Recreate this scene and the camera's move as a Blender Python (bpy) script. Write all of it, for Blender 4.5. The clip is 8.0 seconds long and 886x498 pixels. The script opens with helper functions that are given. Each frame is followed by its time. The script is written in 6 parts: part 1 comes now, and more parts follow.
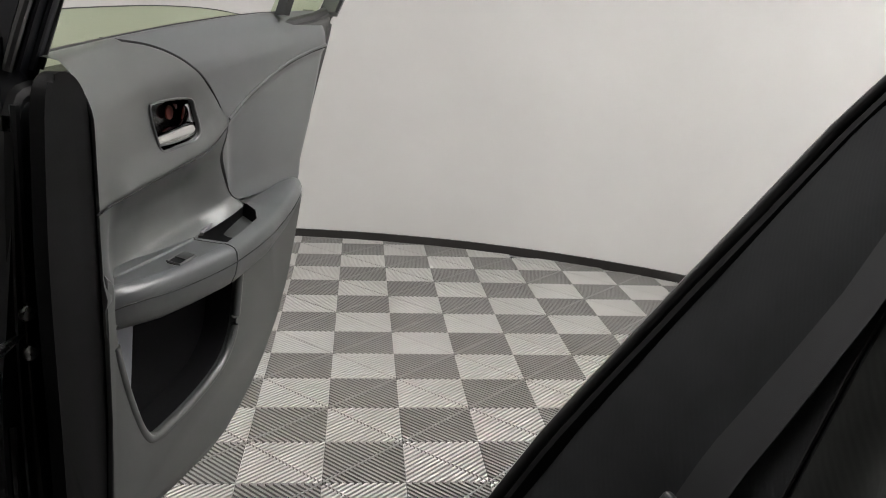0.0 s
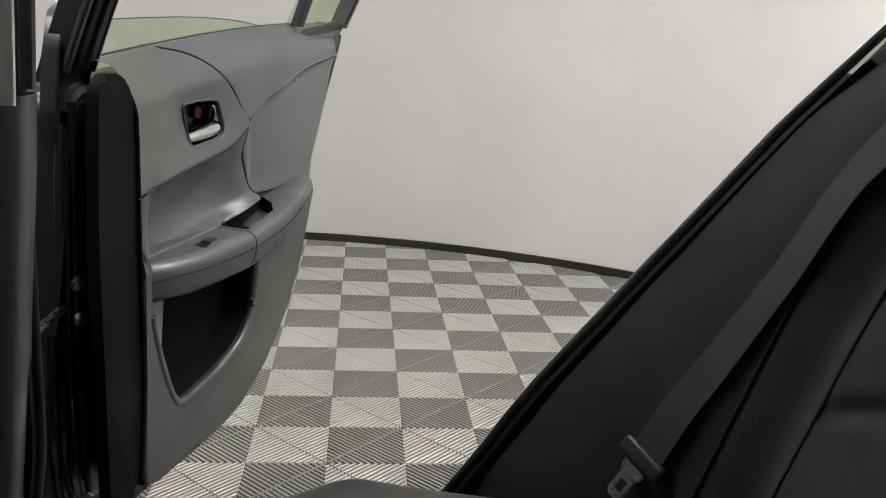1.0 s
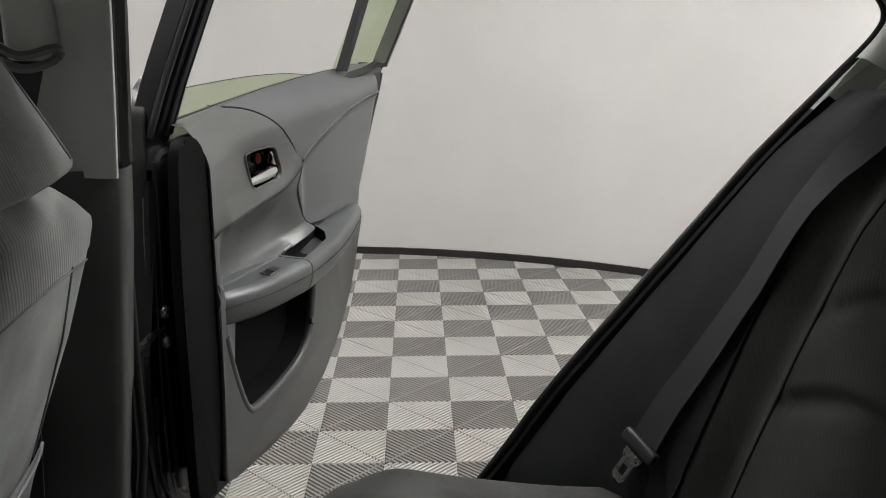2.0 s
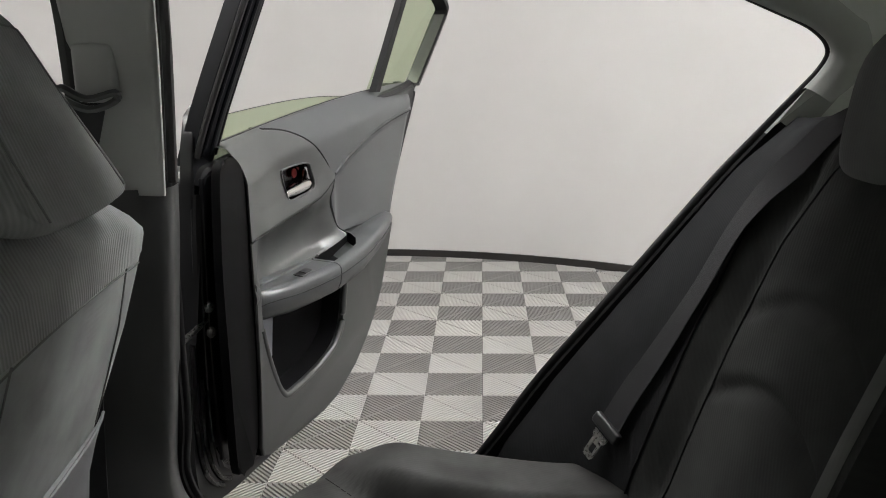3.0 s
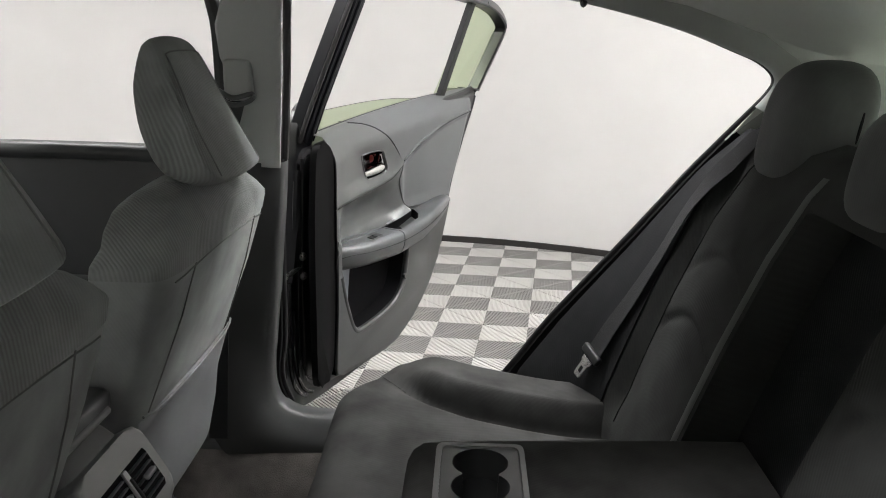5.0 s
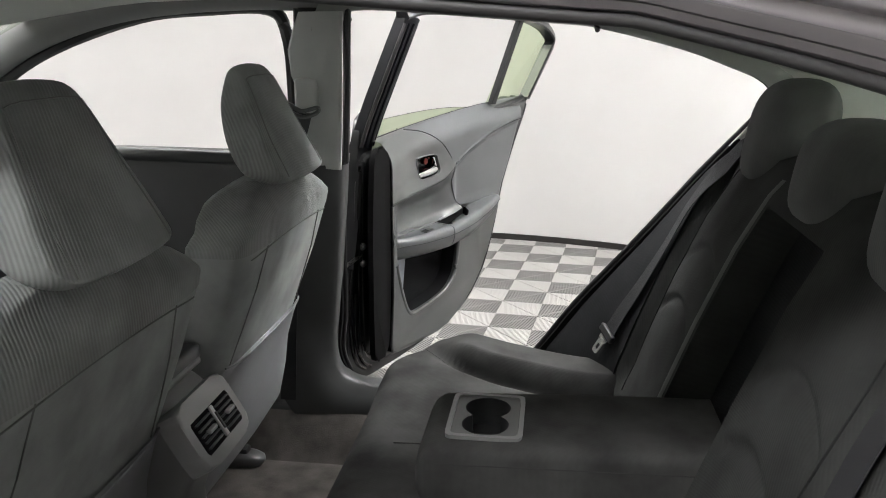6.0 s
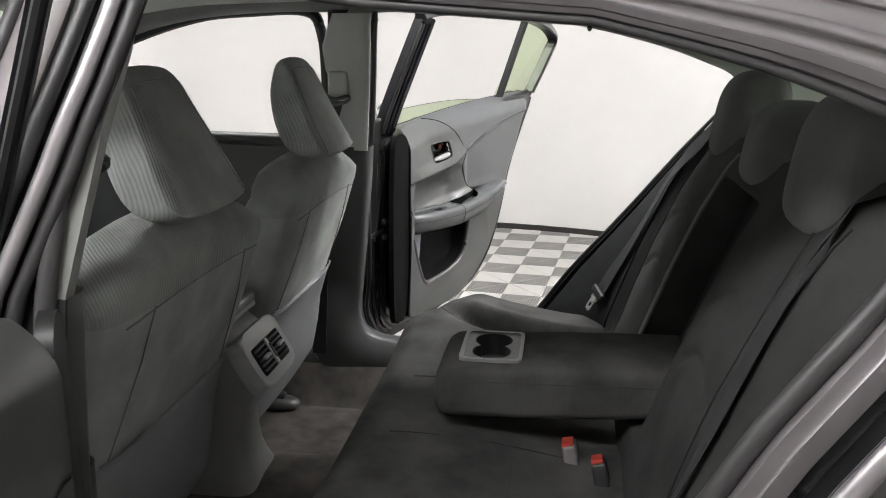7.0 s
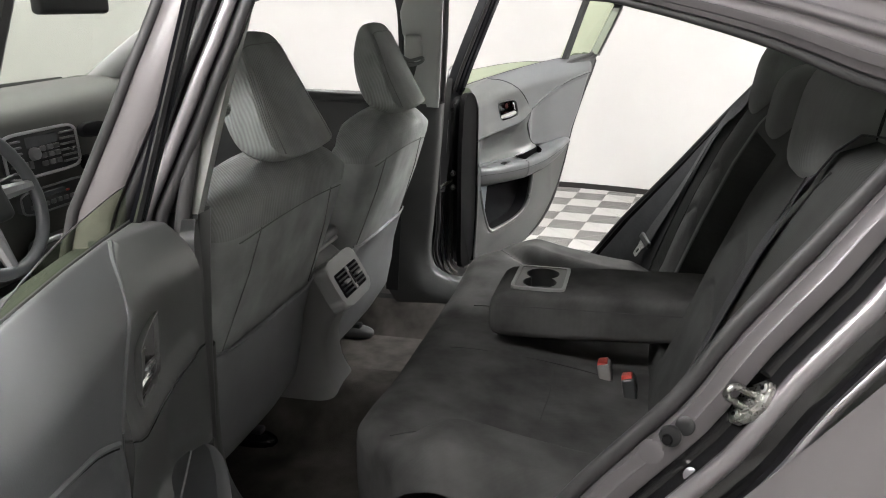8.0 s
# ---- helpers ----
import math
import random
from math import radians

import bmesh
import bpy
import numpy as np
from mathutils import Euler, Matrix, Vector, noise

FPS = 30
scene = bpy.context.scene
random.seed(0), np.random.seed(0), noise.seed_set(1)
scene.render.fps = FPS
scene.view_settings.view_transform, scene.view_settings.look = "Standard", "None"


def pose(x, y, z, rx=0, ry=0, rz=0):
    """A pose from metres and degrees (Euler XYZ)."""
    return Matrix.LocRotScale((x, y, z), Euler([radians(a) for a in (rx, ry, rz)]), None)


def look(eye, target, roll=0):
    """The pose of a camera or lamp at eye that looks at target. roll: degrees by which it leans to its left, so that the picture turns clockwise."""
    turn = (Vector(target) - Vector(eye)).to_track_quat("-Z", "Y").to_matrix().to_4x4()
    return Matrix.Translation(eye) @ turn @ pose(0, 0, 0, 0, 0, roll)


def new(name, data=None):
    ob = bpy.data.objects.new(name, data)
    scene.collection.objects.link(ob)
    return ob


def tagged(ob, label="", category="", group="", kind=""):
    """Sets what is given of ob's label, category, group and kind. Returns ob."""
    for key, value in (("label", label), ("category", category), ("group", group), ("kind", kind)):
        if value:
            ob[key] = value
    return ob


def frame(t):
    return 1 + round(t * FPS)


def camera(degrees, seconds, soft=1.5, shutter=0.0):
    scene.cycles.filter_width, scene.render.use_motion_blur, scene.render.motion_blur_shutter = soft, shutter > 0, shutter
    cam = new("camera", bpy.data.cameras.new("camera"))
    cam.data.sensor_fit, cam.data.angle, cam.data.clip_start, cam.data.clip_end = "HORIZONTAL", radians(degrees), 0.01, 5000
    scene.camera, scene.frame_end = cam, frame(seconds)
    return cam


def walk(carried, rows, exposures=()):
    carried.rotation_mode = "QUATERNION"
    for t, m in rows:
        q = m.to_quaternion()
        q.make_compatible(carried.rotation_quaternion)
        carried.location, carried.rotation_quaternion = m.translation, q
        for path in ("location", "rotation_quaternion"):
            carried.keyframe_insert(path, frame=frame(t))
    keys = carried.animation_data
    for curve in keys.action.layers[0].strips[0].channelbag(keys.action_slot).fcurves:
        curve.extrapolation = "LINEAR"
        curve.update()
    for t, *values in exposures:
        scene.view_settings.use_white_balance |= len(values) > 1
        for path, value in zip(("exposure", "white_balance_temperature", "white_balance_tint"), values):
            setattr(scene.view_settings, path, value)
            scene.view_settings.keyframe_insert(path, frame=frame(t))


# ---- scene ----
cam = camera(55.8, 8.0, 1.0)
PATH = [
    (0, (0.115, -0.042, 1.139), (0.52, 1.847, 0.619), 2.8),
    (0.3, (0.1045, -0.0670, 1.1138), (0.5070, 1.8238, 0.6009), 3.2),
    (0.5, (0.097, -0.092, 1.111), (0.498, 1.802, 0.608), 3.2),
    (0.8, (0.0933, -0.1529, 1.1230), (0.4959, 1.7424, 0.6271), 3.21),
    (1, (0.088, -0.2, 1.138), (0.491, 1.696, 0.646), 3.4),
    (1.3, (0.0747, -0.2692, 1.1689), (0.4773, 1.6297, 0.6872), 3.05),
    (1.5, (0.073, -0.306, 1.179), (0.473, 1.593, 0.695), 2.5),
    (1.8, (0.0861, -0.3555, 1.2016), (0.4423, 1.5523, 0.7185), 1.43),
    (2, (0.102, -0.392, 1.221), (0.367, 1.529, 0.734), 0.1),
    (2.2, (0.12, -0.439, 1.242), (0.299, 1.493, 0.756), -0.5),
    (3.3, (0.2041, -0.6551, 1.2814), (0.3080, 1.2832, 0.7995), -0.5),
    (3.5, (0.205, -0.702, 1.286), (0.297, 1.236, 0.8), -0.2),
    (3.7, (0.2082, -0.7528, 1.2909), (0.2723, 1.1856, 0.8028), -0.16),
    (4, (0.21, -0.842, 1.302), (0.269, 1.097, 0.818), 0.1),
    (4.2, (0.2135, -0.8989, 1.3023), (0.2699, 1.0396, 0.8134), 0.39),
    (4.5, (0.219, -0.972, 1.314), (0.261, 0.968, 0.827), 0.8),
    (4.7, (0.2242, -1.0171, 1.3203), (0.2325, 0.9229, 0.8340), 0.92),
    (5.8, (0.3634, -1.3329, 1.3640), (0.1372, 0.5939, 0.8778), 0.54),
    (6, (0.376, -1.387, 1.376), (0.125, 0.537, 0.89), 0.2),
    (6.2, (0.3871, -1.4553, 1.3758), (0.1161, 0.4656, 0.8892), 0.0),
    (6.5, (0.4, -1.565, 1.377), (0.128, 0.356, 0.891), -0.2),
    (6.8, (0.4048, -1.6633, 1.3783), (0.1374, 0.2580, 0.8913), -0.02),
    (7, (0.406, -1.722, 1.368), (0.136, 0.199, 0.884), 0.3),
    (7.3, (0.4211, -1.8064, 1.3738), (0.1539, 0.1132, 0.8799), 1.01),
    (7.5, (0.444, -1.861, 1.381), (0.171, 0.052, 0.864), 1.3),
    (7.7, (0.4685, -1.9208, 1.3847), (0.1597, -0.0236, 0.8321), 1.15),
    (8, (0.492, -1.993, 1.387), (0.051, -0.127, 0.817), 0.3),
]
walk(cam, [(t, look(eye, target, roll)) for t, eye, target, roll in PATH],
     [(0.0, 0.05, 6450, 10), (2.2, 0.10, 6420, 10), (4.5, 0.56, 6370, 10), (6.0, 0.82, 6320, 10), (7.0, 0.86, 6340, 10), (7.5, 0.97, 6370, 10), (8.0, 1.04, 6400, 10)])

# ---- light: added, unseen white ceiling panels of the booth, and the dim air round it ----
world = bpy.data.worlds.new("world")
scene.world = world
world.use_nodes = True
world.node_tree.nodes["Background"].inputs[0].default_value = (0.9, 0.92, 1.0, 1)
world.node_tree.nodes["Background"].inputs[1].default_value = 0.05
PANEL_GLOW, NEAR_GLOW = 18.5, 22.0

# ---- materials ----


def mat(name, base, rough=0.5, metal=0.0, var=0.12, scale=6.0, grain=220.0, bump=0.06, coat=0.0, spec=0.5):
    """A surface with broad stains and a fine grain."""
    m = bpy.data.materials.new(name)
    m.use_nodes = True
    nt = m.node_tree
    b = nt.nodes["Principled BSDF"]
    tc = nt.nodes.new("ShaderNodeTexCoord")
    broad = nt.nodes.new("ShaderNodeTexNoise")
    broad.inputs["Scale"].default_value = scale
    broad.inputs["Detail"].default_value = 5
    fine = nt.nodes.new("ShaderNodeTexNoise")
    fine.inputs["Scale"].default_value = grain
    fine.inputs["Detail"].default_value = 3
    nt.links.new(tc.outputs["Object"], broad.inputs["Vector"])
    nt.links.new(tc.outputs["Object"], fine.inputs["Vector"])
    ramp = nt.nodes.new("ShaderNodeMapRange")
    ramp.inputs["From Min"].default_value, ramp.inputs["From Max"].default_value = 0.3, 0.7
    ramp.inputs["To Min"].default_value, ramp.inputs["To Max"].default_value = 1 - var, 1 + var
    nt.links.new(broad.outputs["Fac"], ramp.inputs["Value"])
    mul = nt.nodes.new("ShaderNodeVectorMath")
    mul.operation = "SCALE"
    mul.inputs[0].default_value = base
    nt.links.new(ramp.outputs["Result"], mul.inputs["Scale"])
    nt.links.new(mul.outputs["Vector"], b.inputs["Base Color"])
    rr = nt.nodes.new("ShaderNodeMapRange")
    rr.inputs["To Min"].default_value, rr.inputs["To Max"].default_value = max(0.02, rough - 0.04), min(1, rough + 0.04)
    nt.links.new(fine.outputs["Fac"], rr.inputs["Value"])
    nt.links.new(rr.outputs["Result"], b.inputs["Roughness"])
    b.inputs["Metallic"].default_value = metal
    b.inputs["Coat Weight"].default_value = coat
    b.inputs["Coat Roughness"].default_value = 0.06
    b.inputs["Specular IOR Level"].default_value = spec
    if bump:
        bp = nt.nodes.new("ShaderNodeBump")
        bp.inputs["Strength"].default_value = bump
        bp.inputs["Distance"].default_value = 0.002
        nt.links.new(fine.outputs["Fac"], bp.inputs["Height"])
        nt.links.new(bp.outputs["Normal"], b.inputs["Normal"])
    return m


def cloth(name, base, pitch, turn, depth=0.5, var=0.2, contrast=0.2, sheen=0.2):
    """A woven cloth with wavering ribs of that pitch in metres."""
    m = mat(name, base, 0.94, var=var, scale=9, grain=900, bump=0.0, spec=0.12)
    nt = m.node_tree
    b = nt.nodes["Principled BSDF"]
    b.inputs["Sheen Weight"].default_value = sheen
    b.inputs["Sheen Roughness"].default_value = 0.5
    tc = nt.nodes["Texture Coordinate"]
    mp = nt.nodes.new("ShaderNodeMapping")
    mp.inputs["Rotation"].default_value = [radians(a) for a in turn]
    wave = nt.nodes.new("ShaderNodeTexWave")
    wave.inputs["Scale"].default_value = 0.314 / pitch
    wave.inputs["Distortion"].default_value = 3.4
    wave.inputs["Detail"].default_value = 1.0
    wave.inputs["Detail Scale"].default_value = 0.16
    nt.links.new(tc.outputs["Object"], mp.inputs["Vector"])
    nt.links.new(mp.outputs["Vector"], wave.inputs["Vector"])
    weave = nt.nodes.new("ShaderNodeTexNoise")
    weave.inputs["Scale"].default_value = 700
    nt.links.new(tc.outputs["Object"], weave.inputs["Vector"])
    patch = nt.nodes.new("ShaderNodeTexNoise")
    patch.inputs["Scale"].default_value = 7
    nt.links.new(tc.outputs["Object"], patch.inputs["Vector"])
    pr = nt.nodes.new("ShaderNodeMapRange")
    pr.inputs["From Min"].default_value, pr.inputs["From Max"].default_value = 0.32, 0.52
    pr.inputs["To Min"].default_value = 0.15
    nt.links.new(patch.outputs["Fac"], pr.inputs["Value"])
    mul = nt.nodes.new("ShaderNodeMath")
    mul.operation = "MULTIPLY"
    nt.links.new(wave.outputs["Fac"], mul.inputs[0])
    nt.links.new(pr.outputs["Result"], mul.inputs[1])
    dim = nt.nodes.new("ShaderNodeMapRange")
    dim.inputs["To Min"].default_value, dim.inputs["To Max"].default_value = 1.0, 1.0 - contrast
    nt.links.new(mul.outputs["Value"], dim.inputs["Value"])
    tone = nt.nodes.new("ShaderNodeVectorMath")
    tone.operation = "SCALE"
    nt.links.new(b.inputs["Base Color"].links[0].from_socket, tone.inputs[0])
    nt.links.new(dim.outputs["Result"], tone.inputs["Scale"])
    nt.links.new(tone.outputs["Vector"], b.inputs["Base Color"])
    add = nt.nodes.new("ShaderNodeMath")
    add.operation = "MULTIPLY_ADD"
    add.inputs[1].default_value = 0.25
    nt.links.new(weave.outputs["Fac"], add.inputs[0])
    nt.links.new(mul.outputs["Value"], add.inputs[2])
    bp = nt.nodes.new("ShaderNodeBump")
    bp.inputs["Strength"].default_value = depth
    bp.inputs["Distance"].default_value = 0.0015
    nt.links.new(add.outputs["Value"], bp.inputs["Height"])
    nt.links.new(bp.outputs["Normal"], b.inputs["Normal"])
    return m


def glass(name, tint, rough=0.0):
    m = bpy.data.materials.new(name)
    m.use_nodes = True
    nt = m.node_tree
    nt.nodes.remove(nt.nodes["Principled BSDF"])
    mix = nt.nodes.new("ShaderNodeMixShader")
    tr = nt.nodes.new("ShaderNodeBsdfTransparent")
    tr.inputs[0].default_value = (*tint, 1)
    gl = nt.nodes.new("ShaderNodeBsdfGlossy")
    gl.inputs["Roughness"].default_value = rough
    mix.inputs[0].default_value = 0.06
    nt.links.new(tr.outputs[0], mix.inputs[1])
    nt.links.new(gl.outputs[0], mix.inputs[2])
    nt.links.new(mix.outputs[0], nt.nodes["Material Output"].inputs[0])
    return m


def lamp_glow(name, colour, strength):
    m = bpy.data.materials.new(name)
    m.use_nodes = True
    b = m.node_tree.nodes["Principled BSDF"]
    b.inputs["Base Color"].default_value = (0.9, 0.9, 0.9, 1)
    b.inputs["Emission Color"].default_value = (*colour, 1)
    b.inputs["Emission Strength"].default_value = strength
    return m


WALL = mat("white_wall_paint", (0.555, 0.545, 0.533), 0.55, var=0.06, scale=0.9, grain=60, bump=0.03)
CEIL = mat("ceiling_paint", (0.75, 0.75, 0.74), 0.8, var=0.02, scale=1.0)
BASE = mat("black_vinyl_base", (0.018, 0.016, 0.015), 0.45, var=0.2)
TILE_L = mat("light_grey_tile", (0.47, 0.459, 0.442), 0.45, var=0.06, scale=3, grain=120, bump=0.05)
TILE_D = mat("dark_grey_tile", (0.205, 0.20, 0.191), 0.45, var=0.08, scale=3, grain=120, bump=0.05)
TILE_B = mat("tile_underside", (0.02, 0.02, 0.0195), 0.9, var=0.2)
PLASTIC = mat("grey_black_moulded_plastic", (0.077, 0.081, 0.080), 0.36, var=0.08, scale=7, grain=500, bump=0.05, spec=0.8)
PLASTIC_D = mat("black_moulded_plastic", (0.026, 0.0275, 0.028), 0.42, var=0.1, scale=7, grain=500, bump=0.05)
LEATHER = mat("grey_black_door_vinyl", (0.080, 0.085, 0.089), 0.36, var=0.08, scale=7, grain=500, bump=0.05, spec=0.75)
RUBBER = mat("black_rubber_seal", (0.012, 0.012, 0.013), 0.38, var=0.2, scale=30, grain=300, bump=0.05)
SATIN_D = mat("dark_satin_plastic", (0.16, 0.16, 0.162), 0.38, metal=0.3, var=0.05, grain=500, bump=0.02)
PLASTIC_L = mat("grey_console_plastic", (0.27, 0.275, 0.272), 0.34, var=0.05, scale=7, grain=500, bump=0.05)
TRIM_A = mat("grey_green_pillar_trim", (0.34, 0.35, 0.33), 0.6, var=0.05, scale=5, grain=900, bump=0.1)
# Pale blue-grey paints light on the pocket's side wall.
POCKET = mat("blue_grey_lit_pocket_wall", (0.36, 0.385, 0.43), 0.5, var=0.1)
# Glossy black plastic; in the jamb channels it stands for shade.
GLOSSBLACK = mat("glossy_black_plastic_and_channel_shade", (0.014, 0.014, 0.015), 0.16, var=0.1, bump=0.0, coat=0.5)
SEAL_G = mat("dark_grey_rubber_seal", (0.040, 0.039, 0.040), 0.46, var=0.1, scale=20, grain=300, bump=0.05)
DASH = mat("grey_soft_dashboard_skin", (0.052, 0.054, 0.048), 0.55, var=0.06, scale=8, grain=600, bump=0.08)
RUBBER_M = mat("matt_black_rubber", (0.0045, 0.0045, 0.005), 0.62, var=0.2, scale=30, grain=400, bump=0.05, spec=0.12)
SILVER = mat("satin_silver_plastic", (0.42, 0.42, 0.43), 0.3, metal=0.8, var=0.04)
SATIN = mat("satin_grey_plastic", (0.42, 0.42, 0.422), 0.34, metal=0.3, var=0.04)
CHROME = mat("chrome", (0.78, 0.78, 0.78), 0.06, metal=1.0, var=0.02, bump=0)
ZINC = mat("zinc_plated_steel", (0.42, 0.42, 0.40), 0.28, metal=1.0, var=0.08, scale=60)
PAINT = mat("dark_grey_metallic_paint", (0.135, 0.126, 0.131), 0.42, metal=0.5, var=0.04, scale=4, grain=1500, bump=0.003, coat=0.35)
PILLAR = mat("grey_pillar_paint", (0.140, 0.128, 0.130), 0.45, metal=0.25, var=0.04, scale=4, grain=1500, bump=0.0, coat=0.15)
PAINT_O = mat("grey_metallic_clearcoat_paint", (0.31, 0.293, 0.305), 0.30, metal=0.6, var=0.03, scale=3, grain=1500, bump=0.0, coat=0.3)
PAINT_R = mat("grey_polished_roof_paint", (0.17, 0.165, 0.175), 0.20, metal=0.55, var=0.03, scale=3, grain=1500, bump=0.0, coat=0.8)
# Near-black for the doors; on the far jamb it stands for shade.
DARKPAINT = mat("near_black_door_paint_and_jamb_shade", (0.008, 0.0085, 0.010), 0.32, metal=0.0, var=0.1, scale=5, grain=1500, bump=0.01, coat=0.25)
SASH = mat("near_black_window_frame_coating", (0.007, 0.0075, 0.011), 0.42, var=0.1, scale=5, grain=900, bump=0.02, spec=0.3)
SILLTRIM = mat("black_moulded_sill_plastic", (0.058, 0.060, 0.060), 0.40, var=0.08, scale=7, grain=500, bump=0.05)
# Charcoal seat cloth, lightened in colour for the light on the front seats.
CLOTH = cloth("lit_ribbed_seat_cloth", (0.258, 0.272, 0.266), 0.0050, (0, 11, -44), 0.6, 0.25, 0.23, 0.12)
CLOTH_S = cloth("lit_velour_seat_cloth", (0.280, 0.294, 0.290), 0.006, (90, 0, 30), 0.08, 0.25, 0.0, 0.12)
# Bench copies of the charcoal cloth, darkened to carry the cabin's shade.
CLOTH_B = cloth("shaded_bench_cloth", (0.062, 0.062, 0.0605), 0.006, (0, 0, 60), 0.10, 0.40, 0.03, 0.0)
CLOTH_K = cloth("shaded_bench_back_cloth", (0.047, 0.0485, 0.047), 0.006, (0, 90, 60), 0.2, 0.25, 0.06, 0.0)
WELT = cloth("dark_ribbed_welt_cloth", (0.060, 0.060, 0.058), 0.0045, (0, 38, 90), 0.8, 0.2, 0.4, 0.0)
# Darker copy of the bench cloth: shade on far bolster and recess.
BOLSTER = cloth("shaded_bolster_cloth", (0.026, 0.027, 0.0285), 0.005, (40, 0, 90), 0.2, 0.2, 0.03, 0.0)
# Same cloth as the bench back, paler to stand for light.
CLOTH_H = cloth("lit_rear_headrest_cloth", (0.125, 0.13, 0.126), 0.006, (0, 0, 75), 0.12, 0.2, 0.03, 0.1)
SEAM = mat("dark_grey_seam", (0.175, 0.18, 0.178), 0.9, var=0.1, spec=0.2)
SEAM_B = mat("charcoal_seam", (0.046, 0.047, 0.046), 0.9, var=0.1, spec=0.2)
THREAD = mat("black_seam_thread", (0.02, 0.02, 0.02), 0.9, var=0.1, spec=0.2)
VINYL = mat("dark_grey_seat_vinyl", (0.235, 0.242, 0.252), 0.6, var=0.1, scale=6, grain=700, bump=0.1)
CARPET = mat("black_carpet", (0.080, 0.074, 0.068), 0.97, var=0.35, scale=14, grain=500, bump=0.9, spec=0.1)
HEADLINER = mat("grey_headliner_cloth", (0.60, 0.62, 0.585), 0.95, var=0.04, scale=5, grain=800, bump=0.2, spec=0.1)
# Both are one grey trim; the paler copy carries the far side's light.
TRIM_G = mat("lit_grey_pillar_trim", (0.52, 0.535, 0.52), 0.55, var=0.04, scale=5, grain=900, bump=0.1)
TRIM_N = mat("shaded_grey_pillar_trim", (0.25, 0.255, 0.245), 0.55, var=0.04, scale=5, grain=900, bump=0.1)
CONSOLE = mat("grey_console_end_plastic", (0.225, 0.228, 0.226), 0.36, var=0.05, scale=7, grain=500, bump=0.05)
BAND = cloth("grey_bench_edge_cloth", (0.165, 0.17, 0.163), 0.006, (0, 0, 75), 0.12, 0.15, 0.03, 0.05)
WEB = mat("black_belt_webbing", (0.027, 0.0275, 0.030), 0.75, var=0.08, scale=20, grain=1200, bump=0.3)
RED = mat("red_release_plastic", (0.42, 0.045, 0.03), 0.45, var=0.05)
LOCKRED = mat("dark_red_plastic", (0.22, 0.02, 0.015), 0.4, var=0.05)
GREYBUCKLE = mat("grey_buckle_plastic", (0.17, 0.165, 0.16), 0.5, var=0.06)
# Near-black: stands for shade in recesses and openings; also real black plastic.
DARKHOLE = mat("black_plastic_and_recess_shade", (0.007, 0.007, 0.008), 0.85, var=0.1, spec=0.15)
GREEN_GLASS = glass("green_tinted_glass", (0.69, 0.77, 0.58))
REAR_GLASS = glass("rear_window_glass", (0.84, 0.91, 0.80))
CLEAR_GLASS = glass("windscreen_glass", (0.66, 0.70, 0.64))
GLOW = lamp_glow("led_panel_diffuser", (1.0, 0.97, 0.94), PANEL_GLOW)
GLOW_N = lamp_glow("added_near_panel_diffuser", (1.0, 0.97, 0.94), NEAR_GLOW)
LCD = mat("grey_display", (0.10, 0.105, 0.11), 0.25, var=0.1, scale=40)

# ---- mesh helpers ----


def finish(bm, angle=38):
    bmesh.ops.remove_doubles(bm, verts=bm.verts, dist=0.00005)
    bmesh.ops.recalc_face_normals(bm, faces=bm.faces)
    for f in bm.faces:
        f.smooth = True
    for e in bm.edges:
        if len(e.link_faces) == 2 and e.calc_face_angle(0) > radians(angle):
            e.smooth = False


def part(name, bm, material, parent=None, label="", angle=38):
    """Links a bmesh as one mesh object under a thing or under a part."""
    finish(bm, angle)
    me = bpy.data.meshes.new(name)
    bm.to_mesh(me)
    bm.free()
    me.materials.append(material)
    ob = new(name, me)
    if parent is not None:
        ob.parent = parent
    if label:
        tagged(ob, label)
    return ob


def thing(name, label, category, group="", kind="", at=(0, 0, 0)):
    ob = new(name)
    ob.empty_display_size = 0.1
    ob.location = at
    return tagged(ob, label, category, group, kind)


def curve(pts, n=6, closed=False):
    """A smooth line through the points."""
    pts = [Vector(p) for p in pts]
    out = []
    k = len(pts)
    for i in range(k if closed else k - 1):
        if closed:
            a, b, c, d = pts[i - 1], pts[i], pts[(i + 1) % k], pts[(i + 2) % k]
        else:
            a, b, c, d = pts[max(i - 1, 0)], pts[i], pts[i + 1], pts[min(i + 2, k - 1)]
        for j in range(n):
            t = j / n
            out.append(0.5 * ((2 * b) + (c - a) * t + (2 * a - 5 * b + 4 * c - d) * t * t + (3 * b - a - 3 * c + d) * t ** 3))
    if not closed:
        out.append(pts[-1])
    return out


def skin(bm, rings, closed=True, caps=True, loop=False):
    """Faces between rings of equally many points."""
    vs = [[bm.verts.new(p) for p in r] for r in rings]
    n = len(vs[0])
    for i in range(len(vs) if loop else len(vs) - 1):
        a, b = vs[i], vs[(i + 1) % len(vs)]
        for j in range(n if closed else n - 1):
            q = [a[j], a[(j + 1) % n], b[(j + 1) % n], b[j]]
            try:
                bm.faces.new(q)
            except ValueError:
                pass
    if caps and closed and not loop:
        bm.faces.new(vs[0])
        bm.faces.new(vs[-1])
    return bm


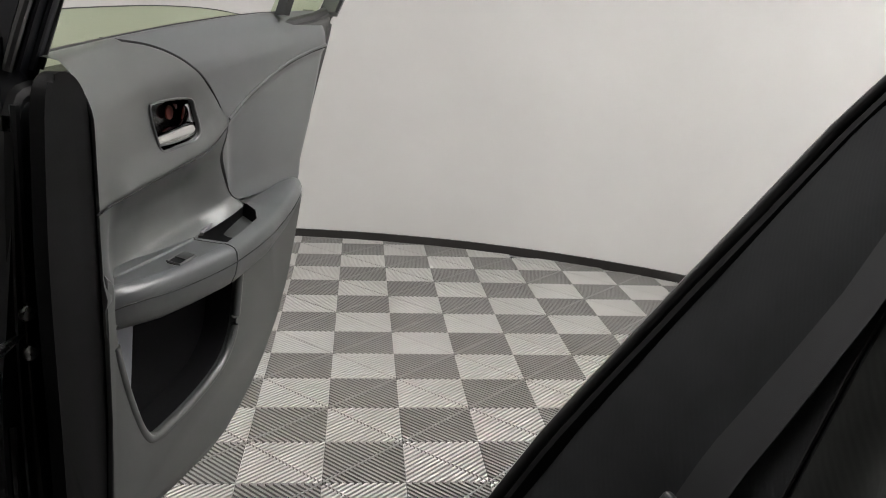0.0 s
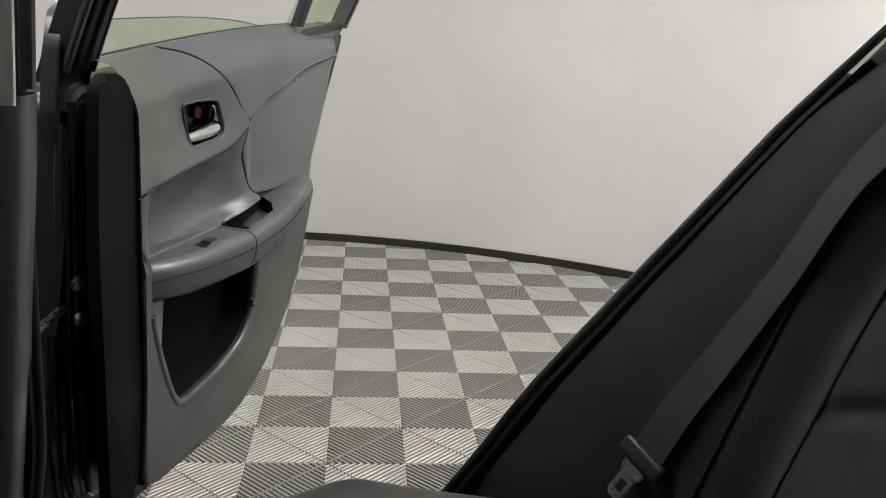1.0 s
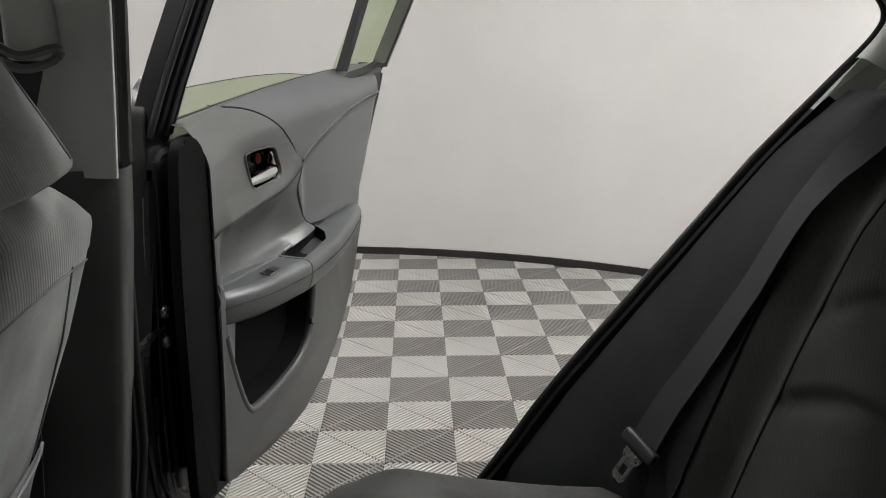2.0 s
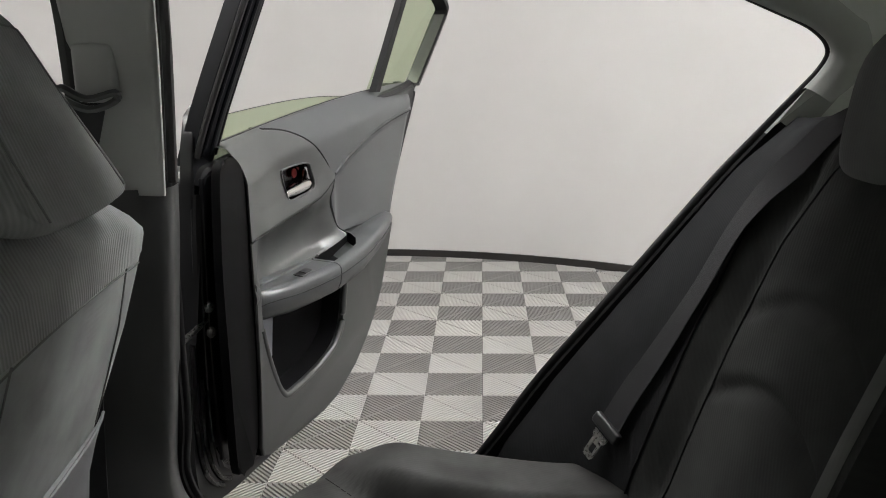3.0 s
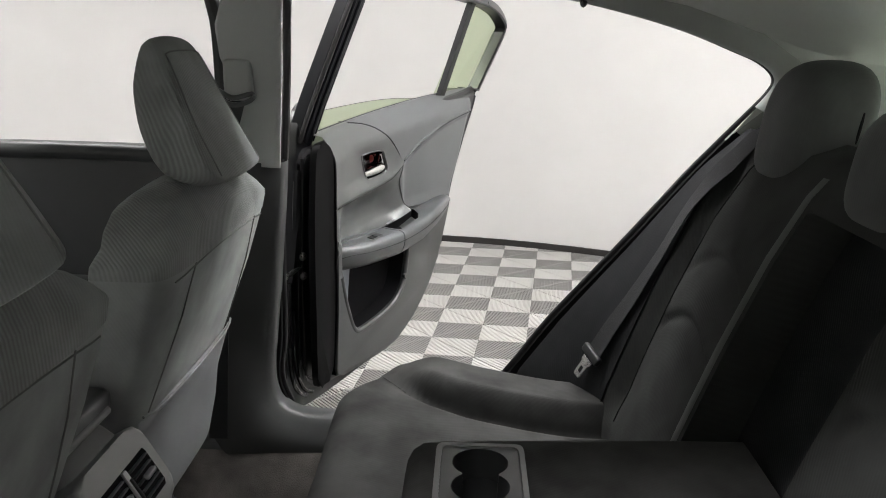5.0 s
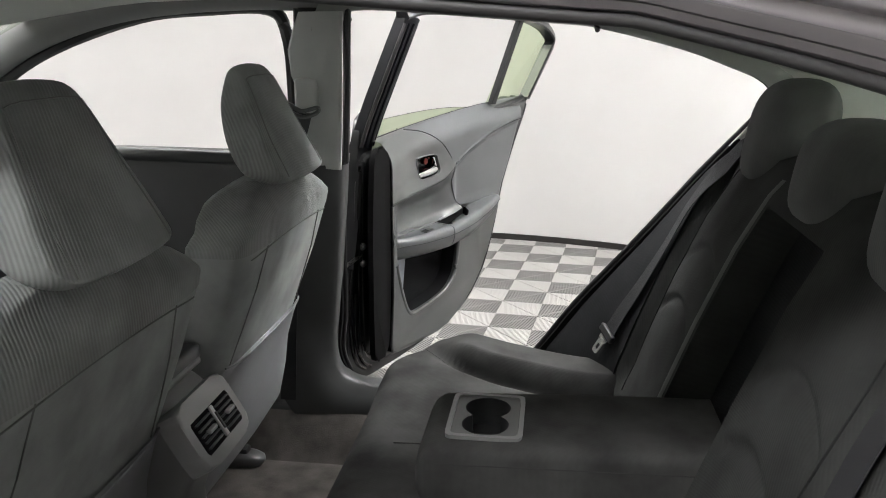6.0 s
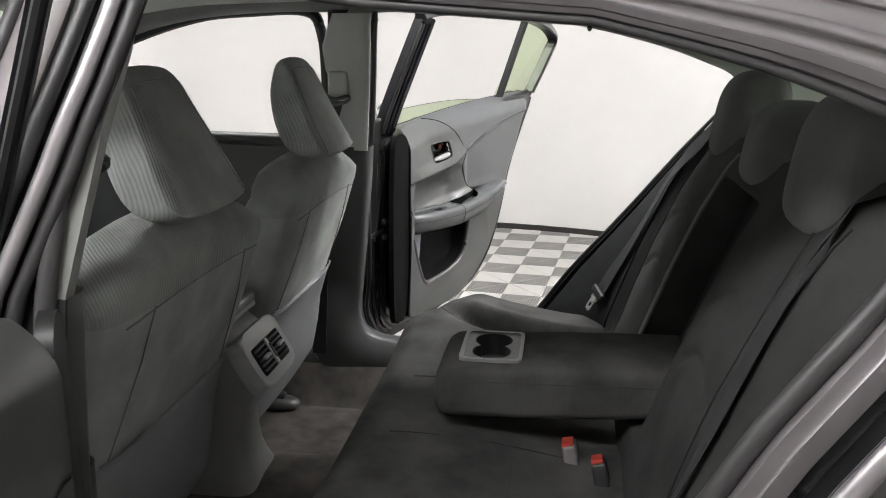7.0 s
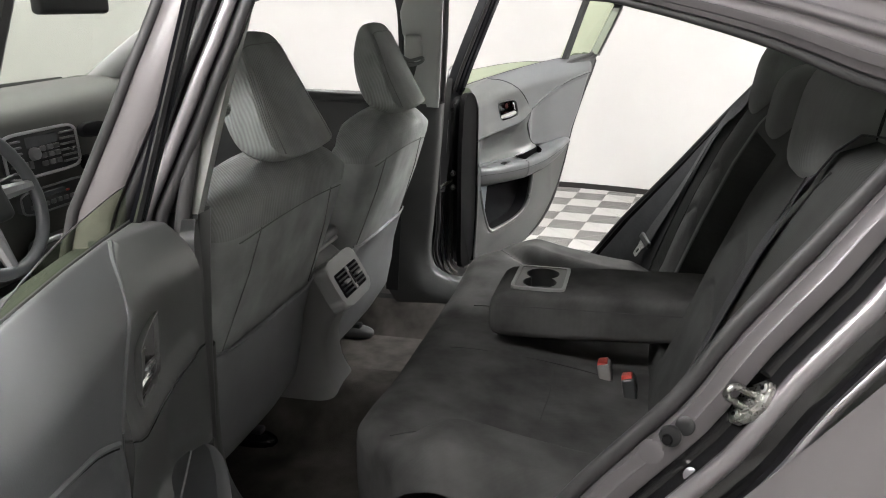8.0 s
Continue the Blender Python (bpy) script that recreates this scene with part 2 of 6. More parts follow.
def tube(pts, r, n=8, closed=False, flat=1.0, up=(0, 0, 1)):
    bm = bmesh.new()
    pts = [Vector(p) for p in pts]
    rings = []
    for i, p in enumerate(pts):
        if closed:
            d = pts[(i + 1) % len(pts)] - pts[i - 1]
        else:
            d = pts[min(i + 1, len(pts) - 1)] - pts[max(i - 1, 0)]
        d.normalize()
        u = Vector(up)
        if abs(d.dot(u)) > 0.95:
            u = Vector((0, 1, 0.1))
        a = d.cross(u).normalized()
        b = a.cross(d).normalized()
        rr = r[i] if isinstance(r, (list, tuple)) else r
        rings.append([p + a * math.cos(2 * math.pi * k / n) * rr + b * math.sin(2 * math.pi * k / n) * rr * flat for k in range(n)])
    return skin(bm, rings, loop=closed)


def rbox(size, centre, bevel=0.005, seg=2, turn=None):
    bm = bmesh.new()
    bmesh.ops.create_cube(bm, size=1)
    for v in bm.verts:
        v.co = Vector((v.co.x * size[0], v.co.y * size[1], v.co.z * size[2]))
    bmesh.ops.bevel(bm, geom=bm.edges, offset=min(bevel, 0.49 * min(size)), segments=seg, affect="EDGES", profile=0.6)
    m = Matrix.Translation(centre)
    if turn is not None:
        m = m @ turn
    bmesh.ops.transform(bm, matrix=m, verts=bm.verts)
    return bm


def plate(outline, push, bevel=0.004, seg=2):
    """A slab: an outline of points, pushed back by a vector; the front rim is rounded."""
    bm = bmesh.new()
    push = Vector(push)
    front = [bm.verts.new(Vector(p)) for p in outline]
    back = [bm.verts.new(Vector(p) + push) for p in outline]
    f = bm.faces.new(front)
    bm.faces.new(back)
    n = len(front)
    for i in range(n):
        bm.faces.new([front[i], front[(i + 1) % n], back[(i + 1) % n], back[i]])
    if bevel:
        bmesh.ops.bevel(bm, geom=list(f.edges), offset=bevel, segments=seg, affect="EDGES", profile=0.5, clamp_overlap=True)
    return bm


def oval(cx, cy, hx, hy, power=4.0, n=28):
    out = []
    for k in range(n):
        a = 2 * math.pi * k / n
        c, s = math.cos(a), math.sin(a)
        out.append((cx + hx * math.copysign(abs(c) ** (2 / power), c), cy + hy * math.copysign(abs(s) ** (2 / power), s)))
    return out


def sheet(fn, us, vs):
    """An open surface fn(u, v) over two lists."""
    bm = bmesh.new()
    return skin(bm, [[Vector(fn(u, v)) for v in vs] for u in us], closed=False, caps=False)


def steps(a, b, n):
    return [a + (b - a) * i / n for i in range(n + 1)]


def ease(x, a, b):
    t = min(1.0, max(0.0, (x - a) / (b - a)))
    return t * t * (3 - 2 * t)


def lerp(x, table):
    for (x0, y0), (x1, y1) in zip(table, table[1:]):
        if x <= x1:
            return y0 + (y1 - y0) * max(0.0, (x - x0) / (x1 - x0))
    return table[-1][1]


# ---- the booth: floor, round wall, ceiling with added light panels ----
TILE, TILE_TURN, TILE_AT = 0.2155, radians(-6.0), (0.284, 2.295)
ROUND_X, ROUND_Y, ROUND_R, ROOM_H = -0.41, 0.96, 3.5, 3.1


def room_line(r, n=96):
    """The booth's plan: two half circles joined by straight sides."""
    out = []
    for k in range(n // 2 + 1):
        a = math.pi * k / (n // 2)
        out.append((ROUND_X + r * math.cos(a), ROUND_Y + r * math.sin(a)))
    for k in range(n // 2 + 1):
        a = math.pi + math.pi * k / (n // 2)
        out.append((ROUND_X + r * math.cos(a), -ROUND_Y + r * math.sin(a)))
    return out


def ring_wall(name, r0, r1, z0, z1, material, label, category):
    bm = bmesh.new()
    a, b = room_line(r0), room_line(r1)
    rings = [[(*p, z0), (*p, z1), (*q, z1), (*q, z0)] for p, q in zip(a, b)]
    skin(bm, rings, closed=True, loop=True)
    return tagged(part(name, bm, material), label, category, kind="structure")


ring_wall("wall_round", ROUND_R, ROUND_R + 0.12, -0.02, ROOM_H, WALL, "smooth white painted curved booth wall", "wall")
ring_wall("baseboard", ROUND_R - 0.012, ROUND_R + 0.01, -0.005, 0.040, BASE, "black vinyl baseboard along the curved wall", "baseboard")
bm = bmesh.new()
skin(bm, [[(*p, z) for p in room_line(ROUND_R + 0.12)] for z in (ROOM_H, ROOM_H + 0.1)])
tagged(part("ceiling", bm, CEIL), "plain white booth ceiling", "ceiling", kind="structure")


def added_ceiling_light(x, y, lx, ly):
    t = thing("added_ceiling_light", "long white LED ceiling panel, unseen, added to light the car", "ceiling light", group="ceiling panels", at=(x, y, ROOM_H))
    bm = rbox((lx, ly, 0.05), (0, 0, -0.03), 0.006)
    part("frame", bm, CEIL, t)
    bm = rbox((lx - 0.06, ly - 0.06, 0.012), (0, 0, -0.058), 0.003)
    part("diffuser", bm, GLOW if y > -1.0 else GLOW_N, t, "glowing white diffuser")
    return t


# Unseen panels, sited and tuned to brighten seats, bench and jamb.
for lx, ly, w, h in ((-1.8, 1.9, 1.4, 0.5), (1.0, 1.75, 2.8, 0.5), (-2.2, 0.0, 0.5, 1.6), (2.1, 1.25, 0.5, 1.7), (-1.6, -2.3, 2.2, 0.5), (-0.1, -2.3, 0.8, 0.5)):
    added_ceiling_light(lx, ly, w, h)

# floor of ribbed snap-in tiles
bm = bmesh.new()
skin(bm, [[(*p, z) for p in room_line(ROUND_R + 0.12)] for z in (-0.06, -0.0155)])
floor = tagged(part("floor", bm, TILE_B), "checkered light and dark grey ribbed plastic tile floor", "floor", kind="structure")


def clip(poly, nx, ny, c):
    """The part of a flat polygon with nx x + ny y <= c."""
    out = []
    for (ax, ay), (bx, by) in zip(poly, poly[1:] + poly[:1]):
        da, db = nx * ax + ny * ay - c, nx * bx + ny * by - c
        if da <= 0:
            out.append((ax, ay))
        if da * db < 0:
            t = da / (da - db)
            out.append((ax + (bx - ax) * t, ay + (by - ay) * t))
    return out


def tile_shape(light):
    """Corners and faces of one ribbed tile; light ones are notched across, dark ones carry one cross rib."""
    h, q = TILE / 2 - 0.0007, math.sqrt(0.5)
    pitch = TILE / 11 * q
    square = [(-h, -h), (h, -h), (h, h), (-h, h)]
    verts, faces = [], []

    def slab(poly, top, low):
        if len(poly) < 3:
            return
        n, k = len(poly), len(verts)
        verts.extend([(x, y, top) for x, y in poly] + [(x, y, low) for x, y in poly])
        faces.append(tuple(range(k, k + n)))
        for i in range(n):
            faces.append((k + i, k + n + i, k + n + (i + 1) % n, k + (i + 1) % n))

    s = 1 if light else -1
    for k in range(-11, 12):
        v = k * pitch
        strip = clip(clip(square, q, -s * q, v + 0.26 * pitch), -q, s * q, -v + 0.26 * pitch)
        if light:
            slab(clip(strip, q, q, -0.0026), 0.0, -0.013)
            slab(clip(strip, -q, -q, -0.0026), 0.0, -0.013)
        else:
            slab(strip, 0.0, -0.013)
    if not light:
        slab(clip(clip(square, q, -q, 0.0028), -q, q, 0.0028), 0.0008, -0.013)
    slab([(x, y) for x, y in square], -0.0135, -0.0145)
    return verts, faces


TILES = []
for light in (True, False):
    me = bpy.data.meshes.new("tile")
    v, f = tile_shape(light)
    me.from_pydata(v, [], f)
    me.materials.append(TILE_L if light else TILE_D)
    me.materials.append(TILE_B)
    me.polygons[len(f) - 5].material_index = 1
    TILES.append((me, v, f))

rest = {True: ([], []), False: ([], [])}
ca, sa = math.cos(TILE_TURN), math.sin(TILE_TURN)
near_count = 0
for i in range(-22, 24):
    for j in range(-34, 16):
        x, y = (i + 0.5) * TILE, (j + 0.5) * TILE
        wx, wy = TILE_AT[0] + ca * x - sa * y, TILE_AT[1] + sa * x + ca * y
        cy = ROUND_Y if wy > ROUND_Y else (-ROUND_Y if wy < -ROUND_Y else wy)
        if math.hypot(wx - ROUND_X, wy - cy) > ROUND_R + 0.06:
            continue
        light = (i + j) % 2 == 1
        me, v, f = TILES[0 if light else 1]
        if -3 <= i <= 9 and -6 <= j <= 11 and near_count < 300:
            ob = new("tile", me)
            ob.parent = floor
            ob.matrix_basis = Matrix.Translation((wx, wy, 0)) @ Matrix.Rotation(TILE_TURN, 4, "Z")
            near_count += 1
        else:
            vs, fs = rest[light]
            k = len(vs)
            vs.extend((wx + ca * a - sa * b, wy + sa * a + ca * b, c) for a, b, c in v)
            fs.extend(tuple(n + k for n in face) for face in f)
for light, material in ((True, TILE_L), (False, TILE_D)):
    me = bpy.data.meshes.new("tile_field")
    me.from_pydata(rest[light][0], [], rest[light][1])
    me.materials.append(material)
    ob = tagged(new("tile_field", me), "light grey ribbed tiles" if light else "dark grey ribbed tiles", kind="stuff")
    ob.parent = floor

# ---- the car: body ----
car = thing("car", "dark grey sedan with both rear doors open", "car")


def side(x, y, z, s):
    return Vector((x, s * y, z))


def side_y(z):
    """Half width of the cabin's side at the door seals."""
    return lerp(z, [(0.42, 0.83), (0.60, 0.83), (0.85, 0.825), (1.05, 0.80), (1.26, 0.745), (1.45, 0.675), (1.6, 0.62)])


OPENING = [(-0.165, 1.34), (-0.18, 1.2), (-0.198, 1.04), (-0.206, 0.80), (-0.208, 0.62), (-0.218, 0.52), (-0.20, 0.452), (-0.165, 0.408), (-0.05, 0.395),
           (0.15, 0.40), (0.27, 0.45), (0.362, 0.555), (0.452, 0.68), (0.602, 0.86), (0.745, 1.045), (0.84, 1.165), (0.886, 1.225), (0.893, 1.258), (0.86, 1.288),
           (0.80, 1.313), (0.665, 1.36), (0.475, 1.406), (0.37, 1.417), (0.10, 1.437), (-0.09, 1.447), (-0.14, 1.425)]
LOOP = [(p.x, p.z) for p in curve([(x, 0, z) for x, z in OPENING], 5, True)]


def loop_frames():
    out = []
    n = len(LOOP)
    for i, (x, z) in enumerate(LOOP):
        (ax, az), (bx, bz) = LOOP[i - 2], LOOP[(i + 2) % n]
        dx, dz = bx - ax, bz - az
        d = math.hypot(dx, dz)
        nx, nz = dz / d, -dx / d
        if nx * (x - 0.30) + nz * (z - 0.95) < 0:
            nx, nz = -nx, -nz
        out.append((x, z, nx, nz))
    return out


FRAMES = loop_frames()


def flare(z):
    """How much wider the jamb stands than the seal: full below the belt, little under the roof."""
    return lerp(z, [(0.4, 0.6), (0.6, 0.85), (1.05, 0.85), (1.3, 0.6), (1.46, 0.4)])


def jamb(profile, s, whole=True):
    """A band round the door opening: (away from the opening, outward) in metres; or only behind the pillar."""
    bm = bmesh.new()
    rings = []
    for x, z, nx, nz in FRAMES:
        if not whole and x < -0.10:
            continue
        k, g = flare(z), lerp(z, [(1.05, 1.0), (1.28, 0.75), (1.40, 0.42)])
        z_seal = z
        z = z - (0.020 * ease(z_seal, 1.24, 1.33) * ease(x, -0.05, 0.15) if s < 0 else 0.0)
        d = -0.016 * ease(-nx, 0.3, 0.8) if s > 0 else -0.018 * ease(z, 0.80, 0.95) * ease(nx, 0.1, 0.5) + 0.030 * ease(-nx, 0.3, 0.8)
        flat = ease(z, 1.20, 1.33)
        rings.append([side(x + nx * (a * g + d), side_y(z) + (b + max(0.0, 0.036 - b) * 0.75 * flat * ease(a, 0.05, 0.056)) * k, z + nz * (a * g + d), s) for a, b in profile])
    return skin(bm, rings, closed=False, caps=False, loop=whole)


def arc(cx, cy, r, a0, a1, n=5):
    return [(cx + r * math.cos(radians(a0 + (a1 - a0) * i / n)), cy + r * math.sin(radians(a0 + (a1 - a0) * i / n))) for i in range(n + 1)]


def paint_top(ob):
    """Body colour over the window; below, the channel's black stands for shade."""
    ob.data.materials.append(PAINT_O)
    for f in ob.data.polygons:
        f.material_index = 1 if f.center.z > 1.26 else 0


for s in (1, -1):
    if s > 0:
        part("weather_strip", jamb(arc(0.004, 0.006, 0.0095, 0, 360, 10), s), RUBBER, car, "black rubber door seal")
    else:
        part("weather_strip", jamb(arc(-0.004, 0.006, 0.0135, 0, 360, 12), s), SEAL_G, car, "dark grey rubber door seal")
    # Far jamb is the same grey paint; near-black puts its shade into the colour.
    part("door_jamb", jamb([(0.006, 0.0), (0.009, 0.016), (0.013, 0.022), (0.028, 0.026), (0.031, 0.030), (0.050, 0.034), (0.054, 0.032), (0.056, 0.026)], s, s > 0), DARKPAINT if s > 0 else PAINT, car, "grey painted door jamb, far one near-black for shade")
    # Channel and reveal are body paint; black puts in their shade.
    paint_top(part("jamb_recess", jamb([(0.0555, 0.028), (0.060, 0.012), (0.066, 0.008), (0.080, 0.010), (0.087, 0.026), (0.088, 0.040)], s, s > 0), GLOSSBLACK, car, "painted channel in the jamb, blackened for shade"))
    part("jamb_ridge", jamb([(0.0875, 0.036)] + arc(0.102, 0.042, 0.0145, 195, -15, 8) + [(0.117, 0.032), (0.118, 0.020)], s, s > 0), DARKPAINT if s > 0 else PAINT_O, car, "shining painted ridge of the jamb, far one near-black for shade")
    paint_top(part("jamb_gap", jamb([(0.1175, 0.024), (0.123, 0.010), (0.148, 0.014), (0.158, 0.026), (0.161, 0.040)], s, s > 0), GLOSSBLACK, car, "painted reveal beside the panel, blackened for shade"))
    part("jamb_edge", jamb([(0.1605, 0.036)] + arc(0.166, 0.046, 0.006, 200, 60, 4) + [(0.174, 0.048)], s, s > 0), DARKPAINT if s > 0 else PAINT_O, car, "painted flange edge, far one near-black for shade")
    rim_trim = part("inner_trim", jamb([(0.010, -0.002), (0.004, -0.008), (0.006, -0.018), (0.03, -0.03), (0.055, -0.035)], s), RUBBER_M if s > 0 else WELT, car, "dark inner welt of the door opening")
    rim_trim.data.materials.append(TRIM_A)
    for f in rim_trim.data.polygons:
        f.material_index = 1 if s > 0 and f.center.z > 1.13 and f.center.x > 0.5 else 0
    bm = bmesh.new()
    rows = []
    for x, z, nx, nz in FRAMES:
        if z > 1.29 and nz > 0.2 or s > 0 and x > 0.5 and z > 1.185:
            d = lerp(z, [(1.29, 0.4), (1.36, 1.0)]) if s < 0 else lerp(z, [(1.185, 0.5), (1.24, 0.75), (1.36, 1.0)])
            z = z - (0.020 * ease(z, 1.24, 1.33) * ease(x, -0.05, 0.15) if s < 0 else 0.0)
            rows.append([side(x + nx * a * d, side_y(z) + o, z + nz * a * d, s) for a, o in ((0.006, 0.002), (-0.002, -0.006), (-0.004, -0.014), (0.004, -0.026), (0.03, -0.040), (0.06, -0.046))])
    skin(bm, rows, closed=False, caps=False)
    part("roof_trim", bm, TRIM_A, car, "grey-green trim along the roof edge", 60)

# pillars


def edge_x(z):
    """The rear edge of the centre pillar."""
    return lerp(z, [(0.40, -0.20), (0.62, -0.208), (0.80, -0.206), (1.04, -0.198), (1.20, -0.18), (1.34, -0.165), (1.46, -0.15)])


for s in (1, -1):
    bm = bmesh.new()
    rings = []
    for z in ((1.043, 1.046, 1.05, 1.15, 1.25, 1.35, 1.40, 1.44) if s > 0 else (0.95, 1.04, 1.05, 1.15, 1.25, 1.35, 1.40, 1.44)):
        w = lerp(z, [(1.05, -0.305), (1.30, -0.295), (1.36, -0.29), (1.44, -0.25)])
        y = side_y(z) - 0.012
        out_x = 0.020 if s > 0 else lerp(z, [(1.04, -0.006), (1.2, 0.006), (1.35, 0.020)])
        if s > 0:
            e = edge_x(z) + out_x
            rings.append([side(w, y, z, s), side(w + 0.008, y - 0.012, z, s), side(e - 0.008, y - 0.050, z, s), side(e, y - 0.0515, z, s), side(e + 0.005, y - 0.049, z, s), side(e + 0.006, y - 0.044, z, s), side(e - 0.006, y - 0.008, z, s), side(e - 0.008, y + 0.008, z, s)])
            continue
        rings.append([side(w, y, z, s), side(w + 0.012, y - 0.03, z, s), side(edge_x(z) - 0.026 + out_x, y - 0.034, z, s), side(edge_x(z) - 0.008 + out_x, y - 0.026, z, s), side(edge_x(z) + out_x, y - 0.012, z, s), side(edge_x(z) + out_x, y + 0.008, z, s)])
    skin(bm, rings)
    # Far trim takes the lit copy, near trim the shaded one.
    upper = part("pillar_trim", bm, TRIM_G if s > 0 else TRIM_N, car, "grey plastic upper pillar trim")
    if s < 0:
        # Face and lip are one plastic; the face is darkened for shade.
        bm = bmesh.new()
        rings = []
        for z, w, r, i in ((1.05, -0.32, -0.174, 0.06), (0.95, -0.335, -0.178, 0.065), (0.80, -0.345, -0.182, 0.07), (0.65, -0.35, -0.190, 0.08), (0.55, -0.36, -0.208, 0.09), (0.48, -0.37, -0.235, 0.09), (0.38, -0.38, -0.25, 0.09), (0.25, -0.39, -0.25, 0.09)):
            y = side_y(z) - 0.005
            r -= 0.026
            rings.append([side(w, y, z, s), side(w + 0.015, y - i, z, s), side(r - 0.03, y - i - 0.004, z, s), side(r - 0.010, y - i + 0.008, z, s), side(r, y - i + 0.03, z, s), side(r, y + 0.004, z, s)])
        skin(bm, rings)
        part("lower_pillar_trim", bm, PLASTIC_D, car, "lower pillar trim, face darkened for shade")
        # Lip over the face, in a lighter copy that paints its light.
        bm = bmesh.new()
        rings = []
        for z, r, i in ((1.052, -0.174, 0.06), (0.95, -0.178, 0.065), (0.80, -0.182, 0.07), (0.65, -0.190, 0.08), (0.55, -0.208, 0.09), (0.50, -0.225, 0.09)):
            y = side_y(z) - 0.005
            r -= 0.026
            rings.append([side(r - 0.012, y - i + 0.006, z, s), side(r - 0.003, y - i + 0.016, z, s), side(r + 0.0015, y - i + 0.028, z, s), side(r + 0.0015, y + 0.002, z, s)])
        skin(bm, rings, closed=False, caps=False)
        part("pillar_lit_edge", bm, PLASTIC, car, "rounded edge of the lower pillar trim, lightened as if lit", 60)
    else:
        # Added grey strip: paints the lit seal beside the pillar.
        part("pillar_seal_lit", tube([side(edge_x(z) + 0.027, side_y(z) - 0.016, z, s) for z in steps(1.06, 1.45, 12)], 0.0085, 8), SEAL_G, car, "added grey strip standing for light on the seal")
    if s > 0:
        bm = bmesh.new()
        rings = []
        for z in (0.45, 0.8, 1.05, 1.25, 1.40, 1.45):
            y, k = side_y(z), flare(z)
            w = lerp(z, [(0.45, -0.33), (1.05, -0.31), (1.30, -0.27), (1.45, -0.25)])
            rings.append([side(w, y - 0.01, z, s), side(edge_x(z) - 0.02, y - 0.01, z, s), side(edge_x(z) - 0.02, y + 0.02 * k, z, s), side(w + 0.02, y + 0.066 * k, z, s), side(w, y + 0.055 * k, z, s)])
        skin(bm, rings)
        # Near-black in place of grey: the pillar's shade as colour.
        part("pillar", bm, DARKPAINT, car, "grey painted centre pillar, near-black for shade")
    if s < 0:
        def drift(z):
            return lerp(z, [(0.40, -0.115), (0.90, -0.095), (1.04, -0.068), (1.21, 0.0), (1.34, 0.045), (1.48, 0.085)])
        zs = steps(0.42, 1.48, 20)
        def strip(name, prof, material, label):
            bm = bmesh.new()
            skin(bm, [[side(x + drift(z), side_y(z) + o * (0.55 + 0.45 * flare(z)), z, s) for x, o in prof] for z in zs], closed=False, caps=False)
            part(name, bm, material, car, label)
        strip("front_seal", arc(-0.335, 0.050, 0.0105, 0, 360, 12), SEAL_G, "dark grey rubber seal of the front door")
        strip("pillar_panel", [(-0.328, 0.040), (-0.325, 0.050), (-0.318, 0.054), (-0.290, 0.057), (-0.268, 0.056), (-0.262, 0.051), (-0.260, 0.030)], PILLAR, "grey painted pillar face")
        strip("pillar_rubber", arc(-0.248, 0.038, 0.013, 0, 360, 12), RUBBER, "black rubber seal")
        strip("pillar_rib", arc(-0.218, 0.028, 0.0125, 0, 360, 12), PAINT_O, "painted rib beside the seal")
        strip("pillar_inner_seal", arc(-0.194, 0.012, 0.0115, 0, 360, 12), SEAL_G, "dark grey rubber seal")
        strip("pillar_backing", [(-0.345, 0.045), (-0.345, 0.010), (-0.25, 0.004), (-0.185, -0.006)], PAINT, "painted pillar gap")
    if s > 0:
        part("pillar_seal", tube([side(lerp(z, [(0.45, -0.335), (1.05, -0.315), (1.30, -0.275), (1.45, -0.255)]), side_y(z) + 0.02 * flare(z), z, s)
                              for z in (0.45, 0.8, 1.05, 1.25, 1.40, 1.45)], 0.012), RUBBER, car, "rubber seal")
    # roof rail and windscreen pillar ahead of the centre pillar
    part("windscreen_pillar", tube(curve([side(*p, s) for p in ((-0.15, 0.70, 1.485), (-0.40, 0.70, 1.49), (-0.70, 0.70, 1.465), (-0.95, 0.71, 1.395), (-1.15, 0.73, 1.29), (-1.50, 0.78, 1.08))], 6),
                                   0.048, 10), CONSOLE, car, "grey windscreen pillar trim")
    # rear quarter trim beside the rear window
    def quarter(u, v, s=s):
        front = lerp(v, [(0, 0.60), (0.35, 0.80), (0.6, 0.895), (0.75, 0.90), (1, 0.80)]), lerp(v, [(0, 0.72), (0.35, 1.10), (0.6, 1.24), (0.75, 1.29), (1, 1.36)])
        back = lerp(v, [(0, 1.50), (1, 1.02)]), lerp(v, [(0, 1.00), (0.35, 1.08), (1, 1.36)])
        x, z = front[0] + (back[0] - front[0]) * u, front[1] + (back[1] - front[1]) * u
        return side(x, side_y(z) - 0.015 - 0.10 * u - 0.05 * u * u, z, s)
    part("quarter_trim", sheet(quarter, steps(0, 1, 8), steps(0, 1, 12)), HEADLINER, car, "light grey-green rear quarter trim")
    # outer quarter panel and roof edge
    def fender(u, v, s=s):
        x0, z0 = lerp(v, [(0, 0.425), (0.2, 0.553), (0.45, 0.728), (0.7, 0.895), (0.85, 0.985), (1, 1.03)]), lerp(v, [(0, 0.44), (0.2, 0.60), (0.45, 0.815), (0.7, 1.03), (0.85, 1.16), (1, 1.22)])
        x, z = x0 + 0.034 + u * 1.07, z0 + u * (lerp(v, [(0, 0.0), (1, -0.15)]))
